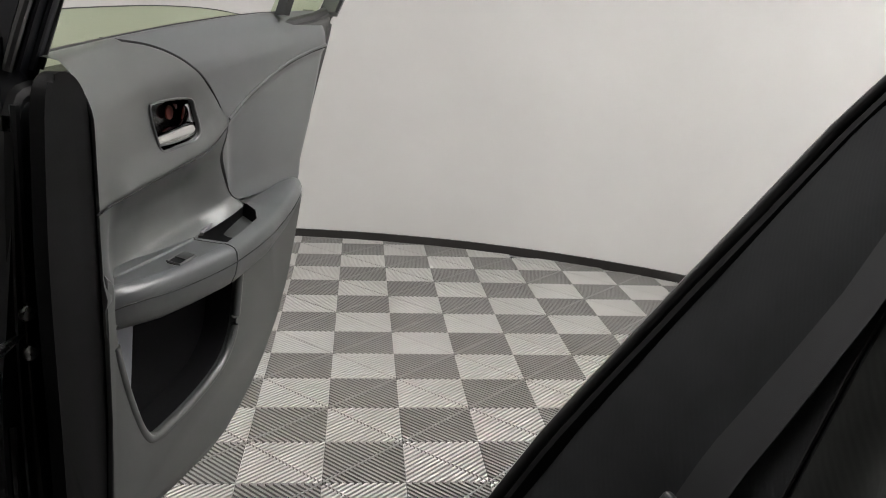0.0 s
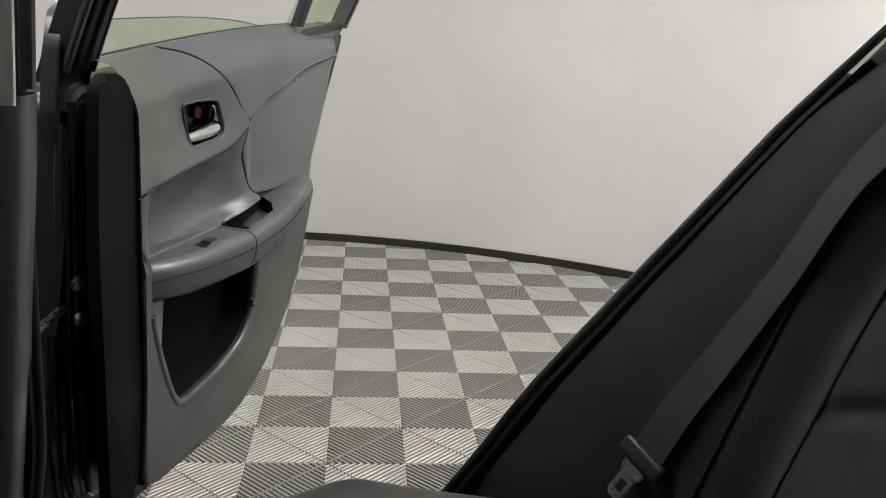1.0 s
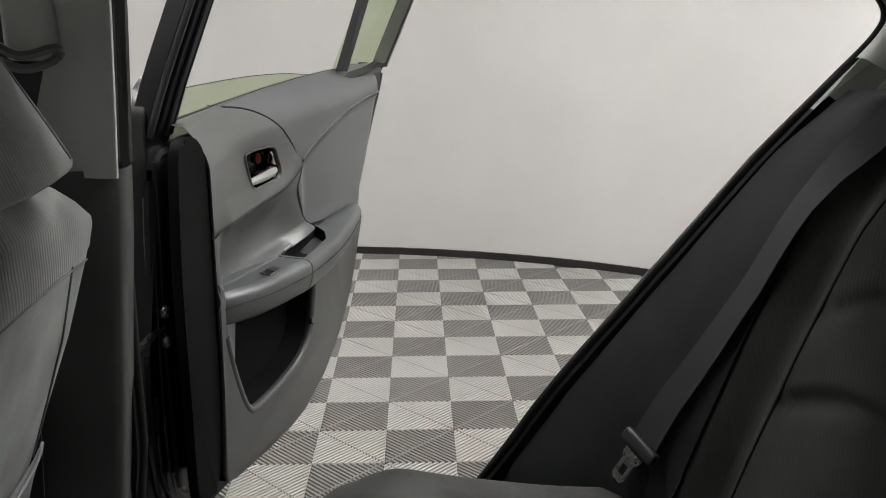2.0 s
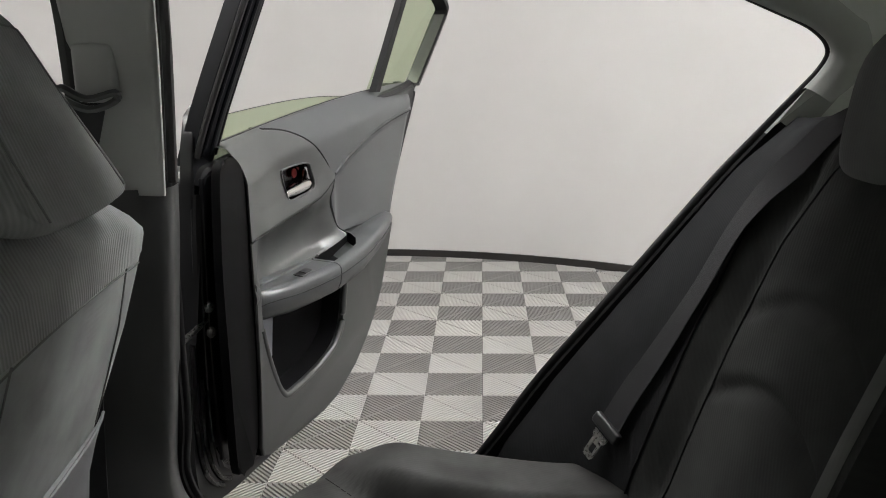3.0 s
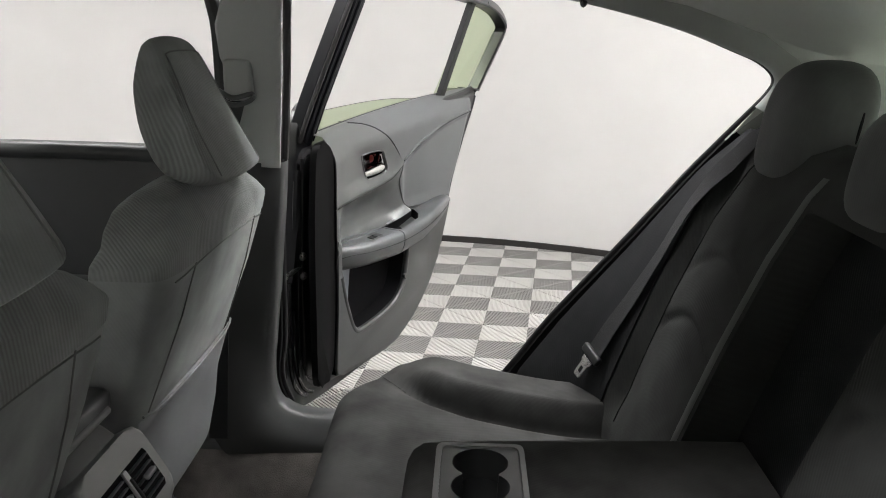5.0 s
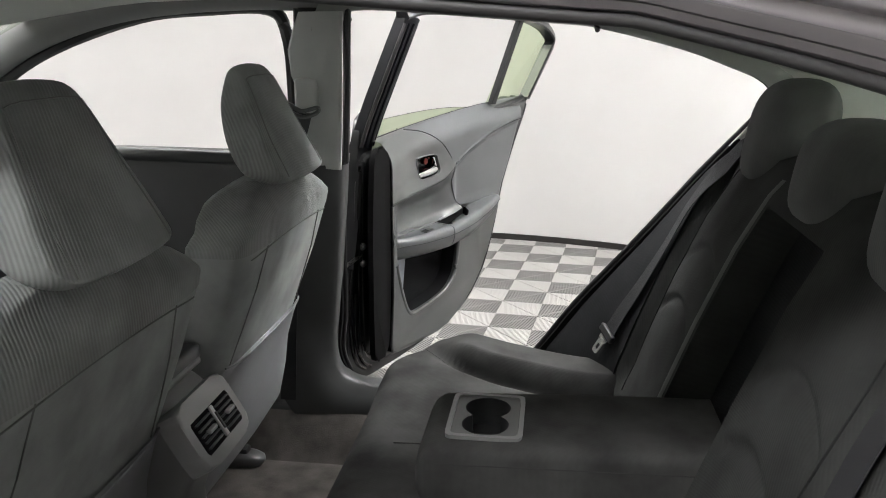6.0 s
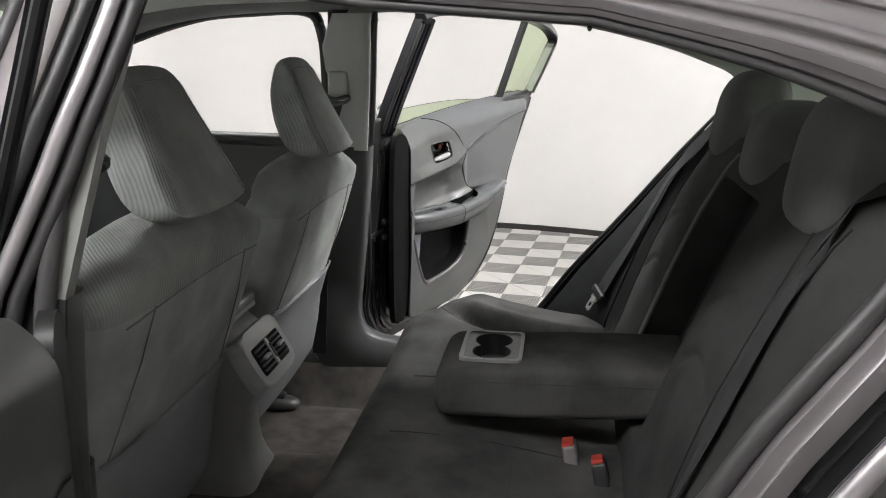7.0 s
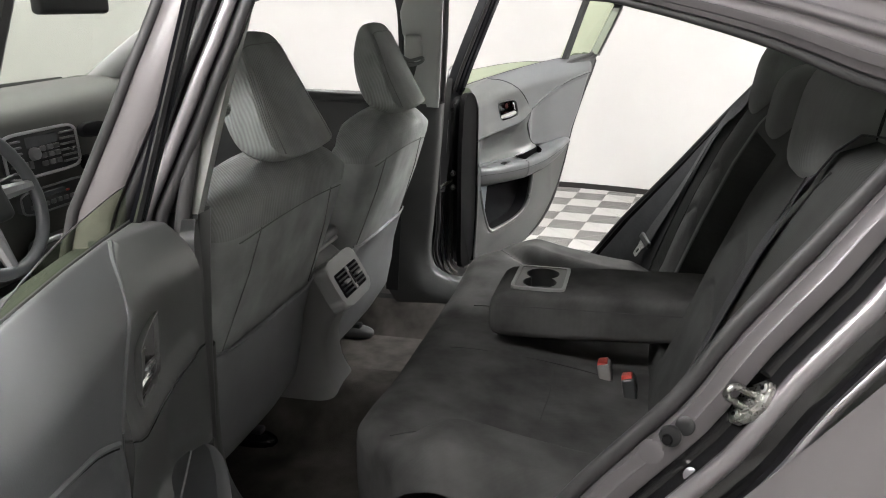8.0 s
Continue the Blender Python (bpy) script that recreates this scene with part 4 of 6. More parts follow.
    part("lower_panel", plate([dp(u, -0.528, z if s > 0 else min(z, 0.72 + 0.05 * (u - 0.95)), s) for u, z in low[:17] + mouth], -n * 0.07, 0.005, 3), PLASTIC, d, "dark grey lower door panel")
    part("pocket_rim", tube([dp(1.14 + (u - 1.14) * 1.022, -0.5325, 0.64 + (z - 0.64) * 1.03, s) for u, z in mouth[:-4]], 0.0080, 12), PLASTIC, d, "rounded rim of the map pocket")
    # Pocket lining and back: the shade inside is put into the colour.
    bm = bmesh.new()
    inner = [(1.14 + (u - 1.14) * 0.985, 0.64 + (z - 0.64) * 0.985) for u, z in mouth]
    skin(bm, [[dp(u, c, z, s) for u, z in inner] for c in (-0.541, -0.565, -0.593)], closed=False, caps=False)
    part("pocket_liner", bm, DARKHOLE, d, "pocket lining in a shade colour")
    part("pocket", plate([dp(u, -0.590, z, s) for u, z in ((0.95, 0.76), (0.98, 0.53), (1.0, 0.49), (1.25, 0.50), (1.33, 0.58), (1.34, 0.76))], -n * 0.008, 0), DARKHOLE, d, "deep map pocket, back darkened for shade")
    # Side wall of the pocket, lightened in colour to read as lit.
    bm = bmesh.new()
    skin(bm, [[dp(0.955, -0.588, 0.73, s), dp(1.10, -0.587, 0.73, s), dp(1.07, -0.587, 0.515, s), dp(1.01, -0.588, 0.515, s)],
              [dp(0.955, -0.556, 0.73, s), dp(1.03, -0.582, 0.73, s), dp(1.04, -0.582, 0.515, s), dp(1.01, -0.556, 0.515, s)]])
    part("pocket_wall", bm, POCKET, d, "blue-grey pocket wall, lightened as if lit")
    # armrest in two lengths, the rear one hollowed for the hand
    def arm_c(u):
        return lerp(u, [(0.950, -0.540), (0.953, -0.535), (0.960, -0.529), (0.975, -0.520), (1.0, -0.510), (1.06, -0.497), (1.14, -0.487), (1.24, -0.480), (1.38, -0.484), (1.50, -0.497), (1.60, -0.520), (1.67, -0.545), (1.72, -0.565), (1.742, -0.582)])

    def arm_ring(u, cut=False):
        c = arm_c(u)
        zt = lerp(u, [(0.950, 0.752), (0.960, 0.762), (0.98, 0.767), (1.06, 0.766), (1.24, 0.768), (1.38, 0.778), (1.50, 0.794), (1.60, 0.801), (1.67, 0.801), (1.72, 0.793), (1.742, 0.780)]) - drop
        h = lerp(u, [(0.950, 0.045), (0.975, 0.060), (1.06, 0.066), (1.24, 0.070), (1.38, 0.068), (1.50, 0.062), (1.60, 0.055), (1.67, 0.048), (1.72, 0.036), (1.742, 0.018)])
        front = lerp(u, [(1.245, -0.503), (1.30, -0.505), (1.38, -0.514), (1.42, -0.535), (1.448, -0.566)])
        behind = lerp(u, [(1.245, -0.558), (1.30, -0.568), (1.38, -0.574), (1.448, -0.577)])
        deep = 0.048 if cut and 1.2445 < u < 1.449 else 0.0
        front, behind = min(front, c - 0.02), min(behind, c - 0.024)
        ring = [(-0.60, zt + 0.012), (behind, zt + 0.009), (behind + 0.002, zt + 0.006 - deep), (front - 0.002, zt + 0.004 - deep), (front, zt + 0.005), (c - 0.013, zt + 0.003), (c - 0.005, zt - 0.001), (c - 0.001, zt - 0.008),
                (c, zt - h * 0.35), (c - 0.004, zt - h * 0.65), (c - 0.012, zt - h * 0.88), (c - 0.024, zt - h), (-0.60, zt - h - 0.025)]
        return [dp(u, min(cc, c), z, s) for cc, z in ring]
    bm = bmesh.new()
    skin(bm, [arm_ring(u) for u in (0.950, 0.953, 0.957, 0.963, 0.972, 0.985, 1.0, 1.03, 1.06, 1.10, 1.14, 1.19, 1.222, 1.2295, 1.231)])
    part("armrest_front", bm, LEATHER, d, "padded dark grey armrest with window switch", 40)
    bm = bmesh.new()
    skin(bm, [arm_ring(u, True) for u in (1.2345, 1.236, 1.2440, 1.2450, 1.262, 1.28, 1.30, 1.34, 1.38, 1.40, 1.42, 1.44, 1.4485, 1.4495, 1.47, 1.50, 1.55, 1.60, 1.635, 1.67, 1.70, 1.72, 1.733, 1.742)])
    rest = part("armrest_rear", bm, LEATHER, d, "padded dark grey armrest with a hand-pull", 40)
    # Well faces turned near-black for the shade in the hand-pull.
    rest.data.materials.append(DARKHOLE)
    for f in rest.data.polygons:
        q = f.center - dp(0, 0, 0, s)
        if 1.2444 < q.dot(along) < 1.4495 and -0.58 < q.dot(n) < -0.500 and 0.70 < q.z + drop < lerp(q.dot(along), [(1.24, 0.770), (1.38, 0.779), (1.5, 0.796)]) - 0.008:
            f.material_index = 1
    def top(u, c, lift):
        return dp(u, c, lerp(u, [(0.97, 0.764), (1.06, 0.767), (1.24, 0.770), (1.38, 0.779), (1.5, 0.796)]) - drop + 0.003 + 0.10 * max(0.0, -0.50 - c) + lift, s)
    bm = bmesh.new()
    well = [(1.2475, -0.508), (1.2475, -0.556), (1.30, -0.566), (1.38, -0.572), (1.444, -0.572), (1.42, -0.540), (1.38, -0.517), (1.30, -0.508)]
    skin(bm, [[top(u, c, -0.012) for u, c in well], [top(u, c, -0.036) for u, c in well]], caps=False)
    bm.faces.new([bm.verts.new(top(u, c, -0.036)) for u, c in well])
    part("pull_cup", bm, DARKHOLE, d, "hand-pull recess, darkened for shade")
    # Pale tube paints the highlight on the middle panel's lower lip.
    part("pull_highlight", tube([top(u, c, 0.001) for u, c in ((1.250, -0.553), (1.256, -0.557), (1.30, -0.563), (1.335, -0.566))], 0.0030, 8), CONSOLE, d, "light line for the highlight on the panel lip")
    part("armrest_line", tube(curve([dp(u, arm_c(u) - 0.0003, z - drop, s) for u, z in ((0.957, 0.742), (0.975, 0.746), (1.0, 0.747), (1.06, 0.744), (1.14, 0.743), (1.24, 0.745), (1.38, 0.755), (1.50, 0.772), (1.60, 0.781), (1.67, 0.784), (1.72, 0.780))], 5), 0.0009, 6), SEAM_B, d)
    # window switch in its small frame
    if s > 0:
        pad = [(1.100, -0.509), (1.150, -0.510), (1.155, -0.533), (1.104, -0.532)]
        part("switch_frame", tube([top(u, c, 0.0004) for u, c in pad], 0.0018, 6, True), SATIN_D, d, "satin switch frame")
        part("window_switch", plate([top(u, c, 0.0010) for u, c in pad], (0, 0, -0.006), 0), DARKHOLE, d, "black window switch")
        part("switch_key", plate([top(u, c, 0.0034) for u, c in ((1.120, -0.511), (1.149, -0.512), (1.153, -0.531), (1.123, -0.530))], (0, 0, -0.006), 0.0015), PLASTIC_D, d)
    # inside handle in its bowl
    bm = bmesh.new()
    skin(bm, [grow(1.045, -0.570), grow(1.04, -0.5630), grow(1.01, -0.5622), grow(0.98, -0.5635), grow(0.955, -0.569)], caps=False)
    part("handle_bezel", bm, PLASTIC, d, "rounded handle bezel")
    bm = bmesh.new()
    skin(bm, [grow(0.956, -0.5685), grow(0.93, -0.577), grow(0.86, -0.596), grow(0.02, -0.598)], caps=False)
    part("handle_bowl", bm, GLOSSBLACK, d, "deep black handle bowl")
    bm = bmesh.new()
    rings = []
    for f in (0.0, 0.04, 0.12, 0.3, 0.5, 0.7, 0.88, 0.96, 1.0):
        u = 1.148 + 0.115 * f
        z1, z0 = 0.9540 + 0.013 * f, 0.9325 + 0.007 * f
        e = math.sin(math.pi * min(1, 0.08 + 0.84 * f)) ** 0.3
        zc, hh = (z0 + z1) / 2, (z1 - z0) / 2 * (0.6 + 0.4 * e)
        bulge = -0.574 + 0.012 * e
        rings.append([dp(u + 0.010 * (0.953 - zz) / 0.02, cc, zz, s) for cc, zz in ((-0.586, zc + hh), (bulge - 0.003, zc + hh * 0.95), (bulge, zc + hh * 0.55), (bulge + 0.001, zc), (bulge - 0.002, zc - hh * 0.6), (bulge - 0.007, zc - hh), (-0.586, zc - hh))])
    skin(bm, rings)
    part("handle", bm, CHROME, d, "chrome inside door handle", 60)
    bm = bmesh.new()
    skin(bm, [[dp(u, -0.563, z, s), dp(u + w, -0.566, z, s), dp(u + w, -0.585, z, s), dp(u, -0.585, z, s)] for u, w, z in ((1.226, 0.018, 0.996), (1.234, 0.014, 0.990), (1.240, 0.012, 0.978), (1.248, 0.012, 0.966))])
    part("lock_lever", bm, CHROME, d, "chrome lock lever")
    part("lock_mark", plate([dp(1.224 + 0.011 * math.cos(a), -0.588, 0.982 + 0.011 * math.sin(a), s) for a in [math.pi * k / 8 for k in range(16)]], -n * 0.003, 0.001), LOCKRED, d, "dark red lock mark")
    # check strap and bolts on the hinge face
    for z in (0.760, 0.706):
        ball = bmesh.new()
        bmesh.ops.create_uvsphere(ball, u_segments=10, v_segments=6, radius=0.012, matrix=Matrix.Translation(dp(0.878, -0.598, z, s)))
        part("bolt", ball, ZINC, d, "zinc bolt")
    part("check_strap", tube([dp(0.90, -0.61, 0.736, s), dp(0.83, -0.60, 0.724, s), dp(0.74, -0.59, 0.712, s)], 0.0065, 8), ZINC, d, "steel door check strap")
    for z in (0.50,):
        part("hinge", rbox((0.05, 0.025, 0.06), dp(0.872, -0.672, z, s), 0.006), DARKPAINT, d, "painted door hinge")
    part("hinge_face_rib", tube([dp(0.882, -0.60, 0.42, s), dp(0.882, -0.605, 0.7, s), dp(0.89, -0.60, 1.02, s)], 0.006, 6), RUBBER, d)
    if s > 0:
        for c, pts in ((-0.606, ((0.866, 0.75), (0.862, 0.62), (0.862, 0.50), (0.872, 0.445), (0.90, 0.405), (0.95, 0.385))),
                       (-0.600, ((0.820, 0.70), (0.812, 0.60), (0.812, 0.50), (0.822, 0.43), (0.845, 0.385), (0.88, 0.360))),
                       (-0.602, ((0.838, 0.62), (0.836, 0.50), (0.846, 0.435), (0.872, 0.385), (0.91, 0.360)))):
            part("hinge_face_rib", tube(curve([dp(u, c, z, s) for u, z in pts], 5), 0.0065, 8), GLOSSBLACK, d, "glossy black rib at the hinge end")
    # window frame
    def lean(z):
        return -0.625 + 0.125 * (z - 1.08) / 0.37
    def bar(name, pts, wide, deep, material, lab=""):
        bm = bmesh.new()
        rings = []
        pts = curve([(u, 0, z) for u, z in pts], 5)
        for i, p in enumerate(pts):
            t = pts[min(i + 1, len(pts) - 1)] - pts[max(i - 1, 0)]
            t.normalize()
            a = Vector((t.z, 0, -t.x)) * wide * 0.5
            c = lean(p.z) + (0.014 if s < 0 and p.x < 1.2 else 0.0)
            rings.append([dp(p.x + a.x, c + deep * 0.5, p.z + a.z, s), dp(p.x + a.x * 0.6, c + deep * 0.62, p.z + a.z * 0.6, s), dp(p.x - a.x, c + deep * 0.4, p.z - a.z, s), dp(p.x - a.x, c - deep * 0.5, p.z - a.z, s), dp(p.x + a.x, c - deep * 0.5, p.z + a.z, s)])
        skin(bm, rings)
        part(name, bm, material, d, lab)
    if s > 0:
        part("sash_corner", plate([dp(u, -0.612, z, s) for u, z in ((0.872, 0.96), (0.950, 1.02), (0.955, 1.10), (0.930, 1.16), (0.905, 1.14), (0.888, 1.08))], -n * 0.03, 0.006, 3), DARKPAINT, d, "near-black corner of the window frame")
    deep = 0.04 if s > 0 else 0.020
    bar("front_sash", [(0.922, 1.04), (0.934, 1.15), (0.960, 1.28), (0.989, 1.41), (0.997, 1.44)], 0.064 if s > 0 else 0.050, deep, SASH, "near-black window frame")
    bar("top_sash", [(0.96, 1.445), (1.02, 1.458), (1.12, 1.464), (1.40, 1.468), (1.65, 1.462), (1.83, 1.448)], 0.030, 0.04, DARKPAINT, "near-black window frame")
    bar("rear_sash", [(1.81, 1.451), (1.93, 1.428), (2.03, 1.39), (2.052, 1.362), (2.045, 1.33), (2.02, 1.25), (1.985, 1.148)], 0.032, 0.04, DARKPAINT, "near-black window frame")
    bar("window_post", [(1.708, 1.14), (1.715, 1.30), (1.724, 1.455)], 0.025, 0.022, PLASTIC_D, "black window dividing post")
    part("sash_seal", tube([dp(u + 0.034, lean(z) + 0.018, z, s) for u, z in ((0.924, 1.06), (0.934, 1.15), (0.960, 1.28), (0.989, 1.42))], 0.006, 6), RUBBER, d)
    if s > 0:
        for off, r, stuff_, lab in ((-0.0285, 0.0065, SEAL_G, "grey flange of the window frame"), (-0.011, 0.0045, SASH, "ridge of the window frame"), (0.012, 0.0055, SASH, "ridge of the window frame")):
            part("sash_ridge", tube(curve([dp(u + off, lean(z) + 0.024 - abs(off) * 0.1, z, s) for u, z in ((0.924, 1.06), (0.934, 1.15), (0.960, 1.28), (0.989, 1.42))], 5), r, 8), stuff_, d, lab)
    bm = bmesh.new()
    quad = [(1.715, 1.142), (1.98, 1.146), (2.015, 1.25), (2.035, 1.335), (2.02, 1.375), (1.92, 1.415), (1.735, 1.445)]
    bm.faces.new([bm.verts.new(dp(u, lean(z) - 0.005 - 0.10 * max(0.0, 1.40 - z), z, s)) for u, z in quad])
    g = part("quarter_glass", bm, GREEN_GLASS, d, "green tinted quarter glass")
    g.visible_shadow = False
    bm = bmesh.new()
    edge = curve([(u, 0, z) for u, z in ((0.95, 1.128), (1.05, 1.136), (1.25, 1.145), (1.42, 1.145), (1.56, 1.137), (1.66, 1.132))], 4)
    skin(bm, [[dp(p.x, -0.622, p.z, s) for p in edge], [dp(p.x, -0.628, 0.95, s) for p in edge]], closed=False, caps=False)
    g = part("window_glass", bm, GREEN_GLASS, d, "green tinted window glass, wound down")
    g.visible_shadow = False
    part("glass_edge", tube([dp(p.x, -0.622, p.z, s) for p in edge], 0.0010, 6), SEAL_G, d, "dark polished edge of the glass")
    return d


open_door(1, "open rear door with grey-black moulded trim")
open_door(-1, "open rear door with grey-black moulded trim")

# striker, rubber stops and stamped recesses on the near jamb
along = Vector((0.611, 0, 0.792))
jut = Vector((-0.70, -0.45, 0.54)).normalized()
cross = jut.cross(along).normalized()


def at_striker(a, c, n):
    return Vector((0.672, -0.846, 0.842)) + along * a + cross * c + jut * n


def diamond(k, n):
    """The striker's plate: a long rounded lozenge."""
    return [at_striker(k * a, k * c, n) for a, c in ((-0.042, 0.0), (-0.036, 0.011), (-0.015, 0.021), (0.015, 0.021), (0.036, 0.011), (0.042, 0.0), (0.036, -0.011), (0.015, -0.021), (-0.015, -0.021), (-0.036, -0.011))]


bm = bmesh.new()
skin(bm, [diamond(1.0, -0.004), diamond(1.0, 0.003), diamond(0.95, 0.005), diamond(0.55, 0.006), diamond(0.5, 0.009), diamond(0.02, 0.009)])
st = part("striker", bm, ZINC, car, "zinc-plated door striker")
part("striker_loop", tube(curve([at_striker(-0.011, 0, 0.004), at_striker(-0.011, 0, 0.034), at_striker(-0.009, 0, 0.046), at_striker(0.0, 0, 0.051), at_striker(0.009, 0, 0.046), at_striker(0.011, 0, 0.034), at_striker(0.011, 0, 0.004)], 4), 0.0052, 10), ZINC, st)
for a in (-0.028, 0.028):
    part("screw", tube([at_striker(a, 0, 0.004), at_striker(a, 0, 0.009), at_striker(a, 0, 0.0095)], [0.0085, 0.0078, 0.005], 12), ZINC, st)
    part("screw_socket", tube([at_striker(a, 0, 0.009), at_striker(a, 0, 0.0100)], 0.0036, 6), DARKHOLE, st)
face = Vector((-0.25, -0.93, 0.27)).normalized()


def stop(x, z, r, h, name, material, label):
    """A round thing standing on the jamb's face."""
    p = Vector((x, -0.848, z))
    return part(name, tube([p - face * 0.006, p + face * h * 0.6, p + face * h, p + face * h * 1.02], [r, r, r * 0.8, r * 0.3], 18), material, car, label)


stop(0.566, 0.778, 0.0165, 0.008, "rubber_stop", RUBBER, "round black rubber door stop")
stop(0.563, 0.772, 0.0085, 0.014, "courtesy_switch", RUBBER_M, "black rubber door switch")
stop(0.585, 0.796, 0.0145, 0.004, "jamb_plug", RUBBER, "round black plug")
stop(0.540, 0.748, 0.0190, 0.002, "stamped_recess", PAINT, "round stamped recess in the painted jamb")
stop(0.600, 0.716, 0.0120, 0.004, "jamb_plug", PAINT_O, "small painted plug")

# closed front door opposite
fd = part("front_door", plate([side(x, 0.735, z, 1) for x, z in ((-0.315, 0.40), (-0.315, 1.07), (-0.34, 1.08), (-0.80, 1.085), (-1.15, 1.075), (-1.30, 1.0), (-1.34, 0.40))], (0, 0.09, 0), 0.015, 3), PLASTIC_D, car, "closed front door with black trim")
part("front_door_roll", tube(curve([(x, 0.745, z) for x, z in ((-0.32, 1.065), (-0.80, 1.072), (-1.15, 1.06))], 5), 0.020, 10), PLASTIC_D, fd)
part("front_armrest", rbox((0.55, 0.07, 0.06), (-0.62, 0.70, 0.76), 0.02, 3), PLASTIC_D, fd, "black door armrest")
part("front_sash", tube(curve([(x, y, z) for x, y, z in ((-0.295, 0.745, 1.07), (-0.29, 0.73, 1.25), (-0.295, 0.715, 1.38), (-0.335, 0.708, 1.447), (-0.5, 0.706, 1.447), (-0.68, 0.708, 1.428), (-0.92, 0.715, 1.352), (-1.1, 0.73, 1.255), (-1.32, 0.745, 1.08))], 5), 0.016, 8), PLASTIC_D, fd, "black window frame")

# belt guide on the far centre pillar
for s in (1, -1):
    g = part("belt_guide", rbox((0.062, 0.024, 0.085), side(-0.246, side_y(1.23) - 0.050, 1.237, s), 0.011, 4), TRIM_G, car, "grey adjustable belt guide")
    part("belt_ring", tube(curve([side(x, 0.665, z, s) for x, z in ((-0.288, 1.205), (-0.250, 1.186), (-0.212, 1.196), (-0.208, 1.210), (-0.250, 1.201), (-0.284, 1.218))], 4, True), 0.006, 6, True), PLASTIC, g, "dark grey belt ring")
    bm = bmesh.new()
    skin(bm, [[side(x - w, y, z, s), side(x + w, y, z, s), side(x + w, y + 0.002, z, s), side(x - w, y + 0.002, z, s)]
              for x, y, z, w in ((-0.250, 0.668, 1.195, 0.026), (-0.275, 0.675, 1.10, 0.022), (-0.295, 0.69, 0.95, 0.022), (-0.32, 0.70, 0.60, 0.022), (-0.33, 0.70, 0.40, 0.022))])
    part("front_belt", bm, WEB, car, "black front seat belt")

# centre console with rear air vents
bm = bmesh.new()
rings = []
for z, r, w in ((0.30, -0.244, 0.079), (0.400, -0.244, 0.079), (0.408, -0.248, 0.077), (0.425, -0.258, 0.074), (0.45, -0.268, 0.072), (0.48, -0.273, 0.071), (0.525, -0.276, 0.071), (0.58, -0.256, 0.074), (0.62, -0.230, 0.079), (0.640, -0.216, 0.083), (0.655, -0.210, 0.086), (0.67, -0.213, 0.088), (0.70, -0.236, 0.089), (0.735, -0.262, 0.087), (0.755, -0.285, 0.082), (0.768, -0.31, 0.07)):
    mid = (r - 0.62) / 2
    rings.append([(x, y, z) for x, y in oval(mid, -0.028, r - mid, w, 7.0, 48)])
skin(bm, rings)
con = part("centre_console", bm, CONSOLE, car, "dark grey centre console end with air vents", 50)
part("console_lid", rbox((0.30, 0.17, 0.035), (-0.44, -0.005, 0.785), 0.015, 4), LEATHER, con, "padded console lid")


def vent_at(y, k):
    """A point on the console's leaning rear face, k from top to bottom."""
    return Vector((-0.243 + 0.033 * k, -0.036 + y, 0.716 - 0.056 * k))


out = Vector((0.86, 0, 0.51)).normalized()
part("vent_surround", plate([p for p in curve([vent_at(y, k) + out * 0.010 for y, k in ((-0.088, -0.55), (0.0, -0.58), (0.086, -0.55), (0.100, -0.3), (0.102, 0.4), (0.100, 1.05), (0.086, 1.36), (0.0, 1.40), (-0.088, 1.36), (-0.102, 1.05), (-0.104, 0.4), (-0.102, -0.3))], 3, True)], -out * 0.040, 0.016, 6), PLASTIC_L, con, "grey vent surround")
part("lid_lip", tube([(-0.292, y, 0.772) for y in steps(-0.105, 0.06, 6)], 0.007, 10), PLASTIC_L, con, "rounded lip of the console lid")
# Black plate paints the shade behind the slats.
part("vent_frame", plate([vent_at(y, k) + out * 0.0115 for y, k in ((-0.076, 0.0), (0.076, 0.0), (0.080, 0.1), (0.080, 0.93), (0.074, 1.03), (-0.074, 1.03), (-0.080, 0.93), (-0.080, 0.1))], -out * 0.01, 0.002), DARKHOLE, con, "vent opening, a plate in shade black")
for y0 in (-0.042, 0.042):
    for k in (0.14, 0.32, 0.50, 0.68, 0.86):
        part("vent_slat", rbox((0.007, 0.060, 0.0030), vent_at(y0, k) + out * 0.0125, 0.001, 1, Matrix.Rotation(radians(-12), 4, "Y")), PLASTIC, con)
    part("vent_tab", rbox((0.010, 0.030, 0.0075), vent_at(y0 + 0.004, 0.50) + out * 0.017, 0.0028, 3), SATIN, con, "silver vent slider")
part("vent_bar", rbox((0.006, 0.012, 0.064), vent_at(0, 0.5) + out * 0.013, 0.0025, 2, Matrix.Rotation(radians(-31), 4, "Y")), SATIN, con, "satin bar between the vents")
part("vent_wheel", rbox((0.006, 0.005, 0.036), vent_at(0, 0.5) + out * 0.0165, 0.002, 2, Matrix.Rotation(radians(-31), 4, "Y")), PLASTIC_D, con, "black thumb wheel")

# ---- dashboard ----
bm = bmesh.new()
prof = [(-1.60, 1.05), (-1.54, 1.095), (-1.45, 1.118), (-1.34, 1.120), (-1.24, 1.105), (-1.19, 1.075), (-1.175, 1.04), (-1.165, 0.95), (-1.15, 0.86), (-1.16, 0.78), (-1.22, 0.62), (-1.36, 0.55), (-1.55, 0.60)]
skin(bm, [[(x - 0.07 * abs(y / 0.7) ** 2 + 0.012 * math.exp(-(y / 0.2) ** 4), y, z) for x, z in prof] for y in steps(-0.72, 0.72, 28)])
dash = part("dashboard", bm, DASH, car, "dark grey soft dashboard with centre controls", 50)
